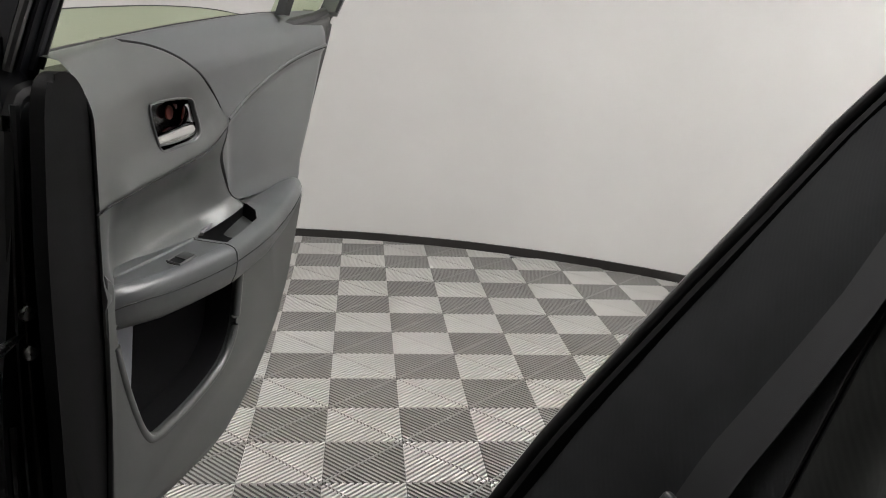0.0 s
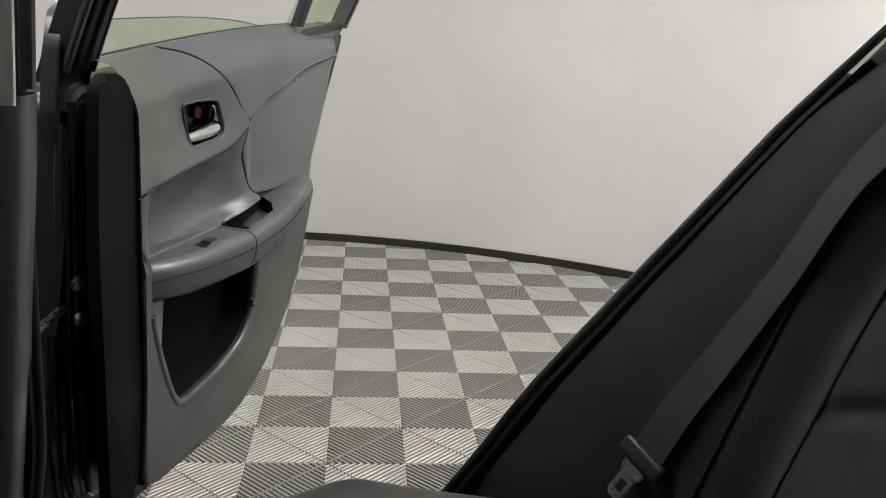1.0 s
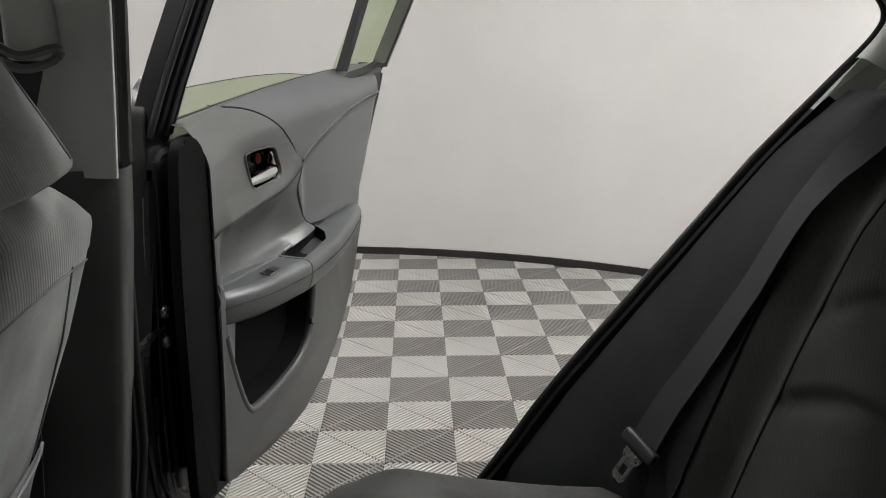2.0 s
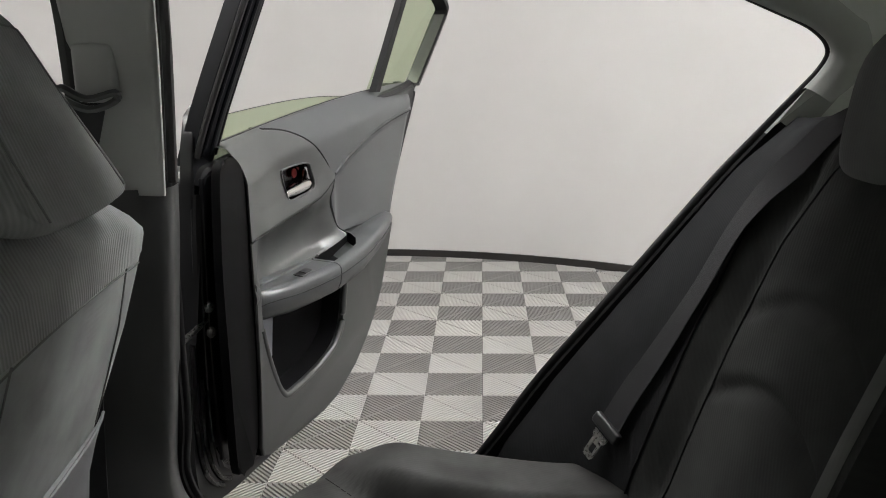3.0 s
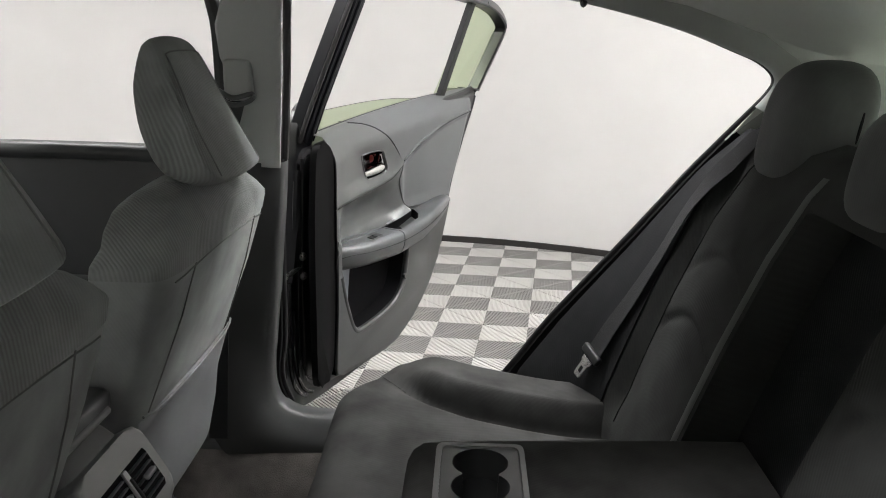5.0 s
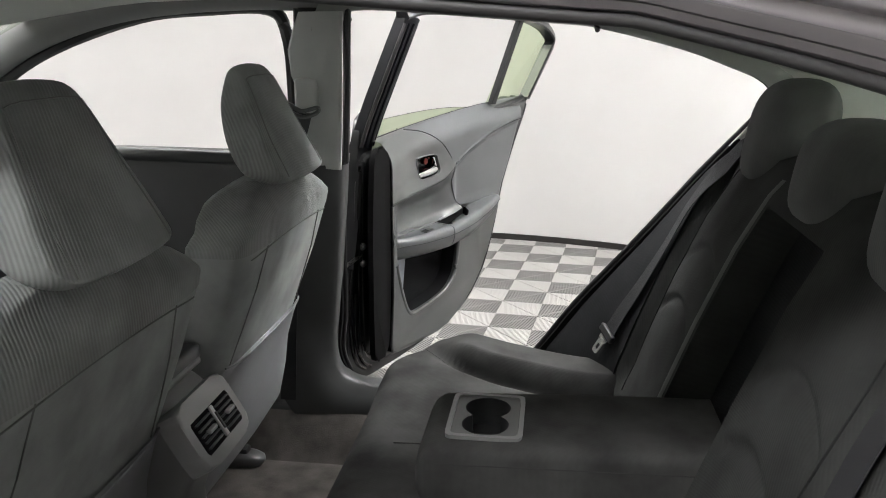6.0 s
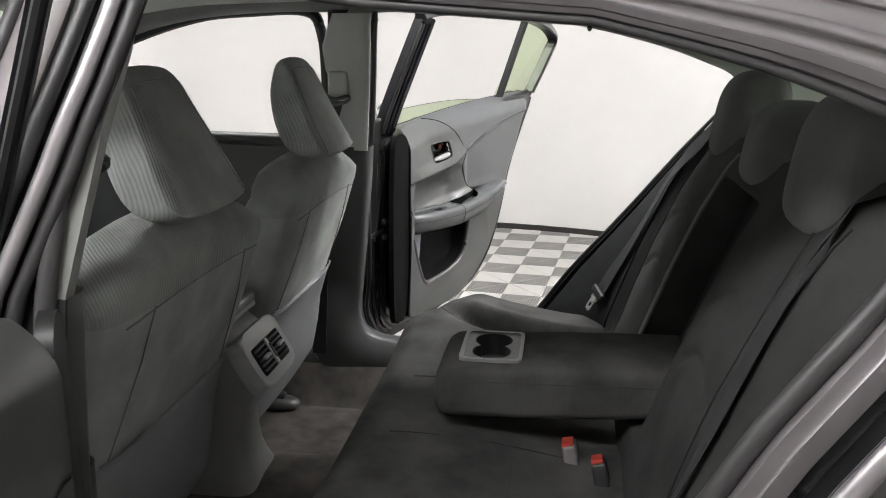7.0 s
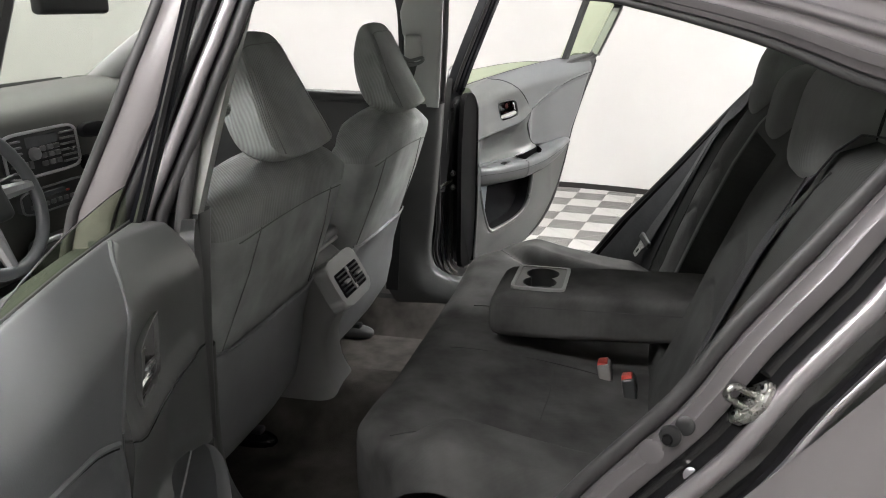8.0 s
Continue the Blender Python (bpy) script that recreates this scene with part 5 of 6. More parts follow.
part("screen_shade", tube([(-1.565, y, 1.105) for y in steps(-0.68, 0.68, 8)], 0.012, 6), RUBBER, dash, "black windscreen base strip")
part("cluster_hood", tube(curve([(-1.16, -0.56, 1.05), (-1.13, -0.50, 1.12), (-1.12, -0.39, 1.145), (-1.13, -0.28, 1.12), (-1.16, -0.20, 1.05)], 5), 0.026, 8), PLASTIC_D, dash, "black instrument hood")


def on_dash(y, z, lift=0.0):
    """A point on the leaning centre face of the dashboard."""
    return Vector((-1.147 - 0.10 * (z - 0.90) + lift, y, z))


lean = Matrix.Rotation(radians(-6), 4, "Y")
radio = part("radio_panel", plate([on_dash(y, z, 0.010) for y, z in oval(0.022, 0.972, 0.150, 0.060, 7, 36)], (-0.03, 0, 0), 0.006, 3), PLASTIC_D, dash, "black radio panel with a vent")
part("radio_frame", tube([on_dash(y, z, 0.011) for y, z in oval(0.022, 0.972, 0.151, 0.061, 7, 44)], 0.0048, 6, True), SILVER, radio, "satin silver frame")
for k in range(6):
    part("radio_slat", rbox((0.014, 0.060, 0.0055), on_dash(0.128, 0.932 + 0.0165 * k, 0.014), 0.0015, 1, lean), SATIN_D, radio)
    part("radio_slat", rbox((0.014, 0.045, 0.0055), on_dash(-0.090, 0.932 + 0.0165 * k, 0.014), 0.0015, 1, lean), SATIN_D, radio)
part("radio_slider", rbox((0.02, 0.012, 0.010), on_dash(0.130, 0.965, 0.022), 0.003), CHROME, radio, "silver vent slider")
part("display", rbox((0.004, 0.13, 0.030), on_dash(0.022, 1.005, 0.012), 0.002, 1, lean), LCD, radio, "dim radio display")
part("knob", tube([on_dash(-0.018, 0.972, 0.008), on_dash(-0.018, 0.974, 0.024), on_dash(-0.018, 0.974, 0.027)], [0.019, 0.017, 0.012], 18), SILVER, radio, "silver radio knob")
for y in (0.020, 0.050, 0.078):
    for z in (0.982, 0.962, 0.940):
        part("radio_button", rbox((0.010, 0.024, 0.014), on_dash(y, z, 0.011), 0.002, 1, lean), SATIN_D, radio)
for y in (-0.055, -0.035):
    part("radio_button", rbox((0.010, 0.014, 0.022), on_dash(y, 0.945, 0.011), 0.002, 1, lean), SATIN_D, radio)
climate = part("climate_panel", plate([on_dash(y, z, 0.016) for y, z in oval(0.040, 0.845, 0.150, 0.032, 5, 32)], (-0.03, 0, 0), 0.006, 3), PLASTIC_D, dash, "black climate control panel")
part("climate_frame", tube([on_dash(y, z, 0.017) for y, z in oval(0.040, 0.845, 0.151, 0.033, 5, 40)], 0.0032, 6, True), SATIN_D, climate, "satin frame")
for y in steps(-0.07, 0.15, 8):
    part("climate_button", rbox((0.010, 0.018, 0.012), on_dash(y, 0.833, 0.017), 0.002, 1, lean), SATIN_D, climate)
part("climate_display", rbox((0.004, 0.10, 0.016), on_dash(0.02, 0.858, 0.017), 0.002, 1, lean), LCD, climate, "small grey display")
part("climate_light", rbox((0.006, 0.012, 0.006), on_dash(0.080, 0.853, 0.018), 0.001, 1, lean), RED, climate, "small red light")
# Passenger vent openings are flat plates coloured as shade.
for y, z, w, h in ((0.276, 1.0, 0.060, 0.022), (0.238, 0.906, 0.045, 0.022)):
    part("side_vent", plate([on_dash(y + (py - y), pz, 0.004) for py, pz in oval(y, z, w, h, 3, 20)], (-0.02, 0, 0), 0.002), DARKHOLE, dash, "passenger vent opening, a plate in shade colour")
part("console_front", rbox((0.42, 0.22, 0.26), (-0.93, -0.005, 0.62), 0.04, 4), PLASTIC_D, dash, "black front console")
part("shift_trim", tube([(-1.03, 0.02, 0.84), (-0.99, -0.030, 0.79), (-0.90, -0.05, 0.765)], 0.008, 8), SILVER, dash, "silver console trim")
part("shift_trim", tube([(-1.0, -0.205, 0.777), (-1.0, -0.14, 0.778), (-1.0, -0.083, 0.772)], 0.007, 8), SILVER, dash, "silver console trim")
part("shift_lever", tube([(-0.97, 0.0, 0.74), (-0.98, 0.0, 0.80), (-0.97, 0.0, 0.845)], [0.012, 0.012, 0.024], 12), PLASTIC_D, dash, "black gear lever")

# steering wheel
wheel_at, tilt = Vector((-1.0, -0.395, 0.935)), Matrix.Rotation(radians(-24), 4, "Y")
sw = part("steering_wheel", tube([wheel_at + tilt @ Vector((0, 0.185 * math.cos(a), 0.185 * math.sin(a))) for a in [2 * math.pi * k / 40 for k in range(40)]], 0.016, 10, True, up=(1, 0.2, 0)), LEATHER, car, "black leather steering wheel")
part("airbag_cover", rbox((0.05, 0.17, 0.13), wheel_at + Vector((-0.01, 0, -0.005)), 0.03, 4, tilt), PLASTIC_D, sw, "black steering wheel hub")
for a in (0, 180, 270):
    e = Vector((0, math.cos(radians(a)), math.sin(radians(a))))
    part("spoke", tube([wheel_at + tilt @ (e * 0.06 + Vector((-0.01, 0, 0))), wheel_at + tilt @ (e * 0.175)], [0.022, 0.014], 8), SILVER, sw, "silver steering wheel spoke")
part("column", tube([wheel_at + Vector((-0.03, 0, -0.01)), wheel_at + Vector((-0.25, 0, -0.10))], 0.05, 12), PLASTIC_D, sw)
part("stalk", tube([wheel_at + Vector((-0.05, 0.05, 0.0)), wheel_at + Vector((-0.04, 0.17, 0.02))], 0.007, 8), PLASTIC_D, sw)

# inside mirror
mi = part("inside_mirror", rbox((0.035, 0.25, 0.075), (-0.955, -0.035, 1.385), 0.02, 4, Matrix.Rotation(radians(-6), 4, "Z")), PLASTIC_D, car, "black inside mirror")
part("mirror_stem", tube([(-0.965, 0.0, 1.39), (-0.99, 0.0, 1.43)], 0.012, 8), PLASTIC_D, mi)

# ---- front seats ----


def seat_rear(z):
    return lerp(z, [(0.30, -0.45), (0.39, -0.36), (0.48, -0.312), (0.56, -0.308), (0.65, -0.296), (0.74, -0.262), (0.87, -0.215), (0.98, -0.185), (1.05, -0.178), (1.10, -0.178)])


def front_seat(y0, dx, label):
    t = thing("front_seat", label, "car seat", group="front seats", at=(-0.45 + dx, y0, 0.27))
    origin = Vector((-0.45 + dx, y0, 0.27))

    def local(bm):
        bmesh.ops.transform(bm, matrix=Matrix.Translation(Vector((dx, y0, 0)) - origin), verts=bm.verts)
        return bm
    bm = bmesh.new()
    rings = []
    for z, w, deep in ((0.30, 0.20, 0.16), (0.36, 0.235, 0.17), (0.44, 0.255, 0.18), (0.56, 0.272, 0.17), (0.66, 0.286, 0.16), (0.76, 0.293, 0.15), (0.86, 0.300, 0.14), (0.94, 0.310, 0.135), (0.972, 0.313, 0.135),
                       (0.99, 0.314, 0.135), (1.02, 0.310, 0.132), (1.042, 0.298, 0.128), (1.060, 0.275, 0.12), (1.074, 0.240, 0.105), (1.085, 0.18, 0.08), (1.092, 0.11, 0.05)):
        r = seat_rear(z) - 0.035 * ease(z, 1.04, 1.09)
        bow = 0.003
        ring = []
        for px, py in oval(r - deep / 2, 0, deep / 2, w, 7.0, 64):
            ring.append((px - bow * (py / 0.28) ** 2, py, z - 0.034 * (py / 0.28) ** 2 * ease(z, 0.98, 1.05)))
        rings.append(ring)
    upper = [[(p[0], p[1], p[2]) for p in r] for r in rings if r[0][2] > 0.96]
    skin(bm, rings)
    back = part("backrest", local(bm), CLOTH_S, t, "charcoal cloth seat back", 60)

    def rear(y, z, lift):
        return Vector((seat_rear(z) - 0.003 * (y / 0.28) ** 2 - 0.006 * ease(abs(y), 0.235, 0.30) + lift, y, z))
    # map pocket and seams on the rear
    bm = bmesh.new()
    rows = []
    for z in (0.37, 0.45, 0.54, 0.62, 0.69, 0.712, 0.716):
        lift = 0.005 + 0.010 * ease(z, 0.46, 0.70) - (0.011 if z > 0.714 else 0)
        rows.append([rear(y, z, lift * (1 - (abs(y) / 0.262) ** 6)) for y in steps(-0.255, 0.255, 16)])
    skin(bm, rows, closed=False, caps=False)
    part("map_pocket", local(bm), VINYL, back, "grey vinyl map pocket", 60)
    part("pocket_hem", local(tube([rear(y, 0.714 + 0.01 * (y / 0.25) ** 2, 0.0135 * (1 - (abs(y) / 0.262) ** 6)) for y in steps(-0.25, 0.25, 20)], 0.0024, 8)), VINYL, back)
    part("back_seam", local(tube([rear(y, 0.972 - 0.012 * (y / 0.25) ** 2, 0.001) for y in steps(-0.265, 0.265, 16)], 0.0013, 6)), SEAM, back)
    for sy in (-1, 1):
        part("side_seam", local(tube([rear(sy * y, z, 0.001) for y, z in ((0.185, 0.97), (0.20, 0.88), (0.212, 0.80), (0.222, 0.72))], 0.0013, 6)), SEAM, back)
    bm = bmesh.new()
    skin(bm, [[(p[0] + (0.0012 if p[0] > -0.26 else -0.0005), p[1] * 1.003, p[2] + (0.0012 if p[2] > 1.05 else 0.0)) for p in ring] for ring in upper], caps=False)
    part("upper_back", local(bm), CLOTH, back, "ribbed cloth upper panel", 60)
    # head restraint
    bm = bmesh.new()
    prof = curve([(x, 0, z) for x, z in ((-0.316, 1.235), (-0.311, 1.280), (-0.298, 1.314), (-0.276, 1.322), (-0.255, 1.300), (-0.236, 1.262), (-0.200, 1.182), (-0.160, 1.105), (-0.157, 1.089), (-0.195, 1.078), (-0.244, 1.085), (-0.277, 1.110), (-0.303, 1.166))], 4, True)
    rings = []
    def hr_pt(y, k, p):
        w = (0.86 + 0.28 * (p.x + 0.316) / 0.158) * (1.0 - 0.17 * ease(p.z, 1.15, 1.31))
        return Vector((-0.245 + (p.x + 0.245) * k, y * w, 1.19 + (p.z - 1.19) * k))
    for y, k in ((-0.126, 0.70), (-0.1245, 0.80), (-0.120, 0.88), (-0.112, 0.935), (-0.100, 0.97), (-0.08, 0.993), (-0.04, 1.012), (0.0, 1.018), (0.04, 1.012), (0.08, 0.993), (0.100, 0.97), (0.112, 0.935), (0.120, 0.88), (0.1245, 0.80), (0.126, 0.70)):
        rings.append([hr_pt(y, k, p) for p in prof])
    skin(bm, rings)
    hr = part("headrest", local(bm), CLOTH, t, "charcoal ribbed cloth headrest", 60)
    rise = [p for p in prof[16:30]]
    path = [hr_pt(-0.106, 0.957, p) for p in reversed(rise)] + [hr_pt(y, 0.99 if abs(y) > 0.06 else 1.008, rise[0]) for y in (-0.085, -0.05, 0.0, 0.05, 0.085)] + [hr_pt(0.106, 0.957, p) for p in rise]
    part("headrest_seam", local(tube([p + Vector((0.0004, 0, 0.0002)) for p in path], 0.0014, 6)), SEAM, hr)
    for sy in (-0.06, 0.06):
        part("post", local(tube([(-0.25, sy, 1.03), (-0.25, sy, 1.10)], 0.006, 8)), CHROME, t, "steel headrest post")
    # cushion
    bm = bmesh.new()
    rings = []
    for x, w, z0, z1 in ((-0.40, 0.22, 0.36, 0.50), (-0.46, 0.25, 0.33, 0.54), (-0.60, 0.26, 0.32, 0.55), (-0.80, 0.26, 0.33, 0.58), (-0.90, 0.25, 0.36, 0.59), (-0.94, 0.23, 0.40, 0.56)):
        rings.append([(x, py, pz) for py, pz in oval(0, (z0 + z1) / 2, w, (z1 - z0) / 2, 4, 24)])
    skin(bm, rings)
    part("seat_cushion", local(bm), CLOTH_S, t, "charcoal cloth cushion", 60)
    for sy in (-0.21, 0.21):
        rail = part("rail", local(rbox((0.42, 0.035, 0.04), (-0.62, sy, 0.285), 0.008)), PLASTIC_D, t, "black seat rail")
        bm = bmesh.new()
        skin(bm, [[(x, sy + py, 0.27 + pz) for py, pz in oval(0, 0.0, w, h, 3, 14)] for x, w, h in ((-0.47, 0.034, 0.024), (-0.43, 0.034, 0.024), (-0.395, 0.030, 0.020), (-0.375, 0.022, 0.013), (-0.368, 0.010, 0.005))])
        # Passenger caps take a greyer copy that paints their highlight.
        part("rail_cap", local(bm), PLASTIC if y0 > 0 else GLOSSBLACK, rail, "shiny dark rail end cap, passenger's greyer for its highlight", 60)
    return t


front_seat(0.385, 0.0, "charcoal cloth front passenger seat with map pocket")
front_seat(-0.385, -0.012, "charcoal cloth driver seat with map pocket and ribbed headrest")

# ---- rear bench ----
bench = thing("rear_bench", "charcoal cloth rear bench with folded-down centre armrest", "car seat", at=(0.3, 0, 0.27))
bench_inv = Matrix.Translation((-0.3, 0, -0.27))


def on_bench(bm):
    bmesh.ops.transform(bm, matrix=bench_inv, verts=bm.verts)
    return bm


def wing_line(x):
    """Where the raised wing of the cushion begins."""
    return lerp(x, [(0.03, 0.68), (0.06, 0.645), (0.105, 0.598), (0.14, 0.568), (0.18, 0.547), (0.25, 0.532), (0.50, 0.530)])


def cushion_top(x, y):
    a = abs(y)
    crease = wing_line(x)
    z = 0.575 - 0.05 * ease(x, 0.12, 0.52) + 0.050 * ease(a, crease, crease + 0.055) * ease(x, 0.06, 0.20) - 0.06 * ease(a, 0.68, 0.76)
    z += 0.020 * (1 - ease(x, 0.04, 0.30)) * ease(a, 0.28, 0.52)
    z += 0.012 * math.exp(-((a - 0.13) / 0.05) ** 2) * ease(x, 0.1, 0.3)
    z -= 0.016 * math.exp(-((a - crease) / 0.013) ** 2) * ease(x, 0.07, 0.18)
    return z


def cushion_pt(v, y):
    """v runs from the front skirt (0) over the nose to the back (1)."""
    a = abs(y)
    nose = -0.024 + 0.13 * ease(a, 0.55, 0.76)
    if v < 0.25:
        k = v / 0.25
        return (nose + 0.03 * (1 - k) - 0.012 * math.sin(math.pi * k), y, 0.27 + (cushion_top(nose + 0.04, y) - 0.05 - 0.27) * k)
    if v < 0.45:
        k = (v - 0.25) / 0.20
        zt = cushion_top(nose + 0.05, y)
        return (nose + 0.055 * (1 - math.cos(k * math.pi / 2)), y, zt - 0.05 + 0.05 * math.sin(k * math.pi / 2))
    k = (v - 0.45) / 0.55
    x = nose + 0.055 + (0.60 - nose - 0.055) * k
    return (x, y, cushion_top(x, y))


CUSHION_Y = sorted([-v for v in steps(0.50, 0.70, 44)] + steps(0.50, 0.70, 44) + [-0.76, -0.745, -0.73, -0.715, 0.715, 0.73, 0.745, 0.76] + steps(-0.48, 0.48, 48))
cush = part("cushion", on_bench(sheet(cushion_pt, steps(0, 1, 64), CUSHION_Y)), CLOTH_B, bench, "charcoal cloth bench cushion, darkened for shade", 70)


def on_cushion(x, y, lift=0.0):
    return Vector((x, y, cushion_top(x, y) + lift))


for s in (1, -1):
    part("cushion_seam", on_bench(tube(curve([on_cushion(x, s * y, 0.001) for x, y in ((0.07, 0.634), (0.105, 0.598), (0.14, 0.568), (0.18, 0.547), (0.25, 0.532), (0.45, 0.530))], 5), 0.0012, 6)), SEAM_B, cush)
    part("cushion_seam", on_bench(tube(curve([on_cushion(x, s * y, 0.001) for x, y in ((0.325, 0.525), (0.33, 0.40), (0.335, 0.28), (0.33, 0.16))], 5), 0.0012, 6)), SEAM_B, cush)
    part("cushion_seam", on_bench(tube(curve([on_cushion(x, s * y, 0.001) for x, y in ((0.075, 0.15), (0.15, 0.15), (0.30, 0.15), (0.45, 0.15))], 5), 0.0012, 6)), SEAM_B, cush)


def back_x(z, y):
    """The front of the seat back."""
    a = abs(y)
    x = lerp(z, [(0.50, 0.545), (0.60, 0.565), (0.70, 0.600), (0.85, 0.655), (1.0, 0.715), (1.10, 0.765), (1.15, 0.805), (1.17, 0.86)])
    x -= 0.008 * ease(a, 0.50, 0.56) * (1 - ease(z, 0.95, 1.12))
    edge = lerp(z, [(0.50, 0.345), (0.555, 0.375), (0.68, 0.466), (0.86, 0.616), (1.045, 0.758), (1.165, 0.85), (1.2, 0.88)])
    far = 0.82 if z < 0.9 else lerp(z, [(0.9, 0.82), (1.17, 0.765)])
    x += (edge - x) * (0.65 * ease(a, 0.57, far + 0.03) + 0.35 * min(1.0, max(0.0, (a - 0.57) / (far - 0.57))))
    x -= 0.015 * math.exp(-((a - 0.38) / 0.16) ** 2) * math.sin(math.pi * min(1, max(0, (z - 0.55) / 0.55)))
    if a < 0.168 and 0.60 < z < 1.085:
        x += 0.085 * ease(0.168 - a, 0, 0.012) * ease(z, 0.60, 0.62) * ease(1.085 - z, 0, 0.025)
    x += 0.010 * (1 - ease(a, 0.48, 0.60)) * ease(z, 0.55, 0.65)
    x += 0.026 * math.exp(-((a - 0.535) / 0.026) ** 2) * ease(z, 0.54, 0.62) * (1 - ease(z, 1.06, 1.15))
    x += 0.012 * math.exp(-((z - 0.785 - 0.055 * math.cos(min(1, abs(a - 0.345) / 0.15) * 1.57)) / 0.011) ** 2) * ease(0.145 - abs(a - 0.345), 0, 0.02)
    x += 0.010 * math.exp(-((z - 0.900 - 0.055 * math.cos(min(1, abs(a - 0.345) / 0.15) * 1.57)) / 0.011) ** 2) * ease(0.145 - abs(a - 0.345), 0, 0.02)
    return x


ys = sorted(set([round(v, 4) for v in steps(-0.74, 0.74, 120)] + [0.58, -0.58, -0.168, 0.168, -0.156, 0.156, 0.705, 0.71, 0.715, 0.72, 0.725, 0.73, 0.735, -0.705, -0.71, -0.715, -0.72, -0.725, -0.73, -0.735]))
zs = sorted(set([round(v, 4) for v in steps(0.50, 1.10, 100)] + [1.12, 1.135, 1.15, 1.16, 1.168, 1.17]))
bm = bmesh.new()


def wide(y, z):
    """Stretches the bolster's outer strip to the door seal."""
    a = abs(y)
    return y if a < 0.70 else math.copysign(0.70 + (a - 0.70) / 0.04 * (side_y(z) - 0.010 - 0.70), y)


rows = [[Vector((back_x(z, wide(y, z)), wide(y, z), z - 0.02 * ease(abs(y), 0.56, 0.74) * ease(z, 1.05, 1.17))) for y in ys] for z in zs]
rows.append([Vector((0.98, y, 1.12)) for y in ys])
inner = [i for i, y in enumerate(ys) if abs(y) <= 0.5801]
skin(bm, [[r[i] for i in inner] for r in rows], closed=False, caps=False)
bk = part("backrest", on_bench(bm), CLOTH_K, bench, "charcoal cloth bench back, darkened for shade", 60)
for s in (1, -1):
    outer = [i for i, y in enumerate(ys) if s * y >= 0.5645]
    bm = bmesh.new()
    skin(bm, [[r[i] + (Vector((0.004, 0, 0)) if s * ys[i] < 0.575 else Vector()) for i in outer] for r in rows], closed=False, caps=False)
    # Only the far bolster is darkened for shade.
    part("side_bolster", on_bench(bm), BOLSTER if s > 0 else CLOTH_K, bench, "side bolster beside the door, far one darkened for shade", 60)


def on_back(z, y, lift=0.002):
    return Vector((back_x(z, y) - lift, y, z))


for s in (1, -1):
    part("bolster_piping", on_bench(tube([on_back(z, s * 0.585) for z in steps(0.56, 1.13, 22)], 0.0020, 6)), THREAD, bk)
    if s > 0:
        part("edge_band", on_bench(sheet(lambda z, v, s=s: on_back(z, s * (0.190 + 0.011 * v), 0.0045 - 0.003 * v * v), steps(0.56, 1.13, 40), steps(-1, 1, 4))), BAND, bk, "lighter cloth band beside the armrest recess", 80)
    part("pad_seam", on_bench(tube([on_back(z, s * lerp(z, [(0.56, 0.500), (0.80, 0.490), (1.0, 0.492), (1.13, 0.47)]), 0.001) for z in steps(0.57, 1.12, 24)], 0.0016, 6)), THREAD, bk)

# Dark sheet paints the shade inside the recess.
part("armrest_recess", on_bench(sheet(lambda z, y: (back_x(z, y) - 0.003, y, z), steps(0.625, 1.058, 20), steps(-0.154, 0.154, 16))), BOLSTER, bk, "recess behind the folded armrest, in a shade colour")
# armrest with its cup tray
TX, TY, TZ = 0.277, -0.018, 0.7265
bm = bmesh.new()
rings = []
for x, z0, z1, w in ((0.163, 0.640, 0.675, 0.100), (0.166, 0.622, 0.692, 0.112), (0.174, 0.611, 0.706, 0.119), (0.190, 0.607, 0.7165, 0.122), (0.2165, 0.606, 0.7195, 0.123), (0.3375, 0.609, 0.7245, 0.123),
                     (0.40, 0.612, 0.727, 0.123), (0.55, 0.62, 0.732, 0.123), (0.68, 0.63, 0.735, 0.121)):
    r, y0, y1 = min(0.022, (z1 - z0) * 0.4), -0.012 - w, -0.012 + w
    ring = [(y1 - r + r * math.cos(radians(a)), z1 - r + r * math.sin(radians(a))) for a in (0, 22, 45, 68, 90)]
    ring += [(TY + 0.081, z1 + 0.001), (TY - 0.081, z1 + 0.001)]
    ring += [(y0 + r + r * math.cos(radians(a)), z1 - r + r * math.sin(radians(a))) for a in (90, 112, 135, 158, 180)]
    ring += [(y0 + r + r * math.cos(radians(a)), z0 + r + r * math.sin(radians(a))) for a in (180, 205, 230, 250, 270)]
    ring += [(y1 - r + r * math.cos(radians(a)), z0 + r + r * math.sin(radians(a))) for a in (270, 290, 315, 338, 360)]
    rings.append([(x, y, z) for y, z in ring])
skin(bm, rings)
bm.faces.ensure_lookup_table()
hole = [f for f in bm.faces if abs(f.calc_center_median().x - 0.277) < 0.01 and abs(f.calc_center_median().y - TY) < 0.01 and f.calc_center_median().z > 0.70]
bmesh.ops.delete(bm, geom=hole, context="FACES_ONLY")
arm = part("armrest", on_bench(bm), CLOTH_B, bench, "charcoal cloth centre armrest, folded down, darkened for shade", 50)
part("armrest_seam", on_bench(tube([(x, -0.1345, 0.690 + 0.02 * (x - 0.2)) for x in steps(0.20, 0.62, 8)], 0.0012, 6)), SEAM_B, arm)
ring_out, ring_in = oval(TX, TY, 0.066, 0.089, 12, 48), oval(TX, TY, 0.058, 0.080, 12, 48)
bm = bmesh.new()
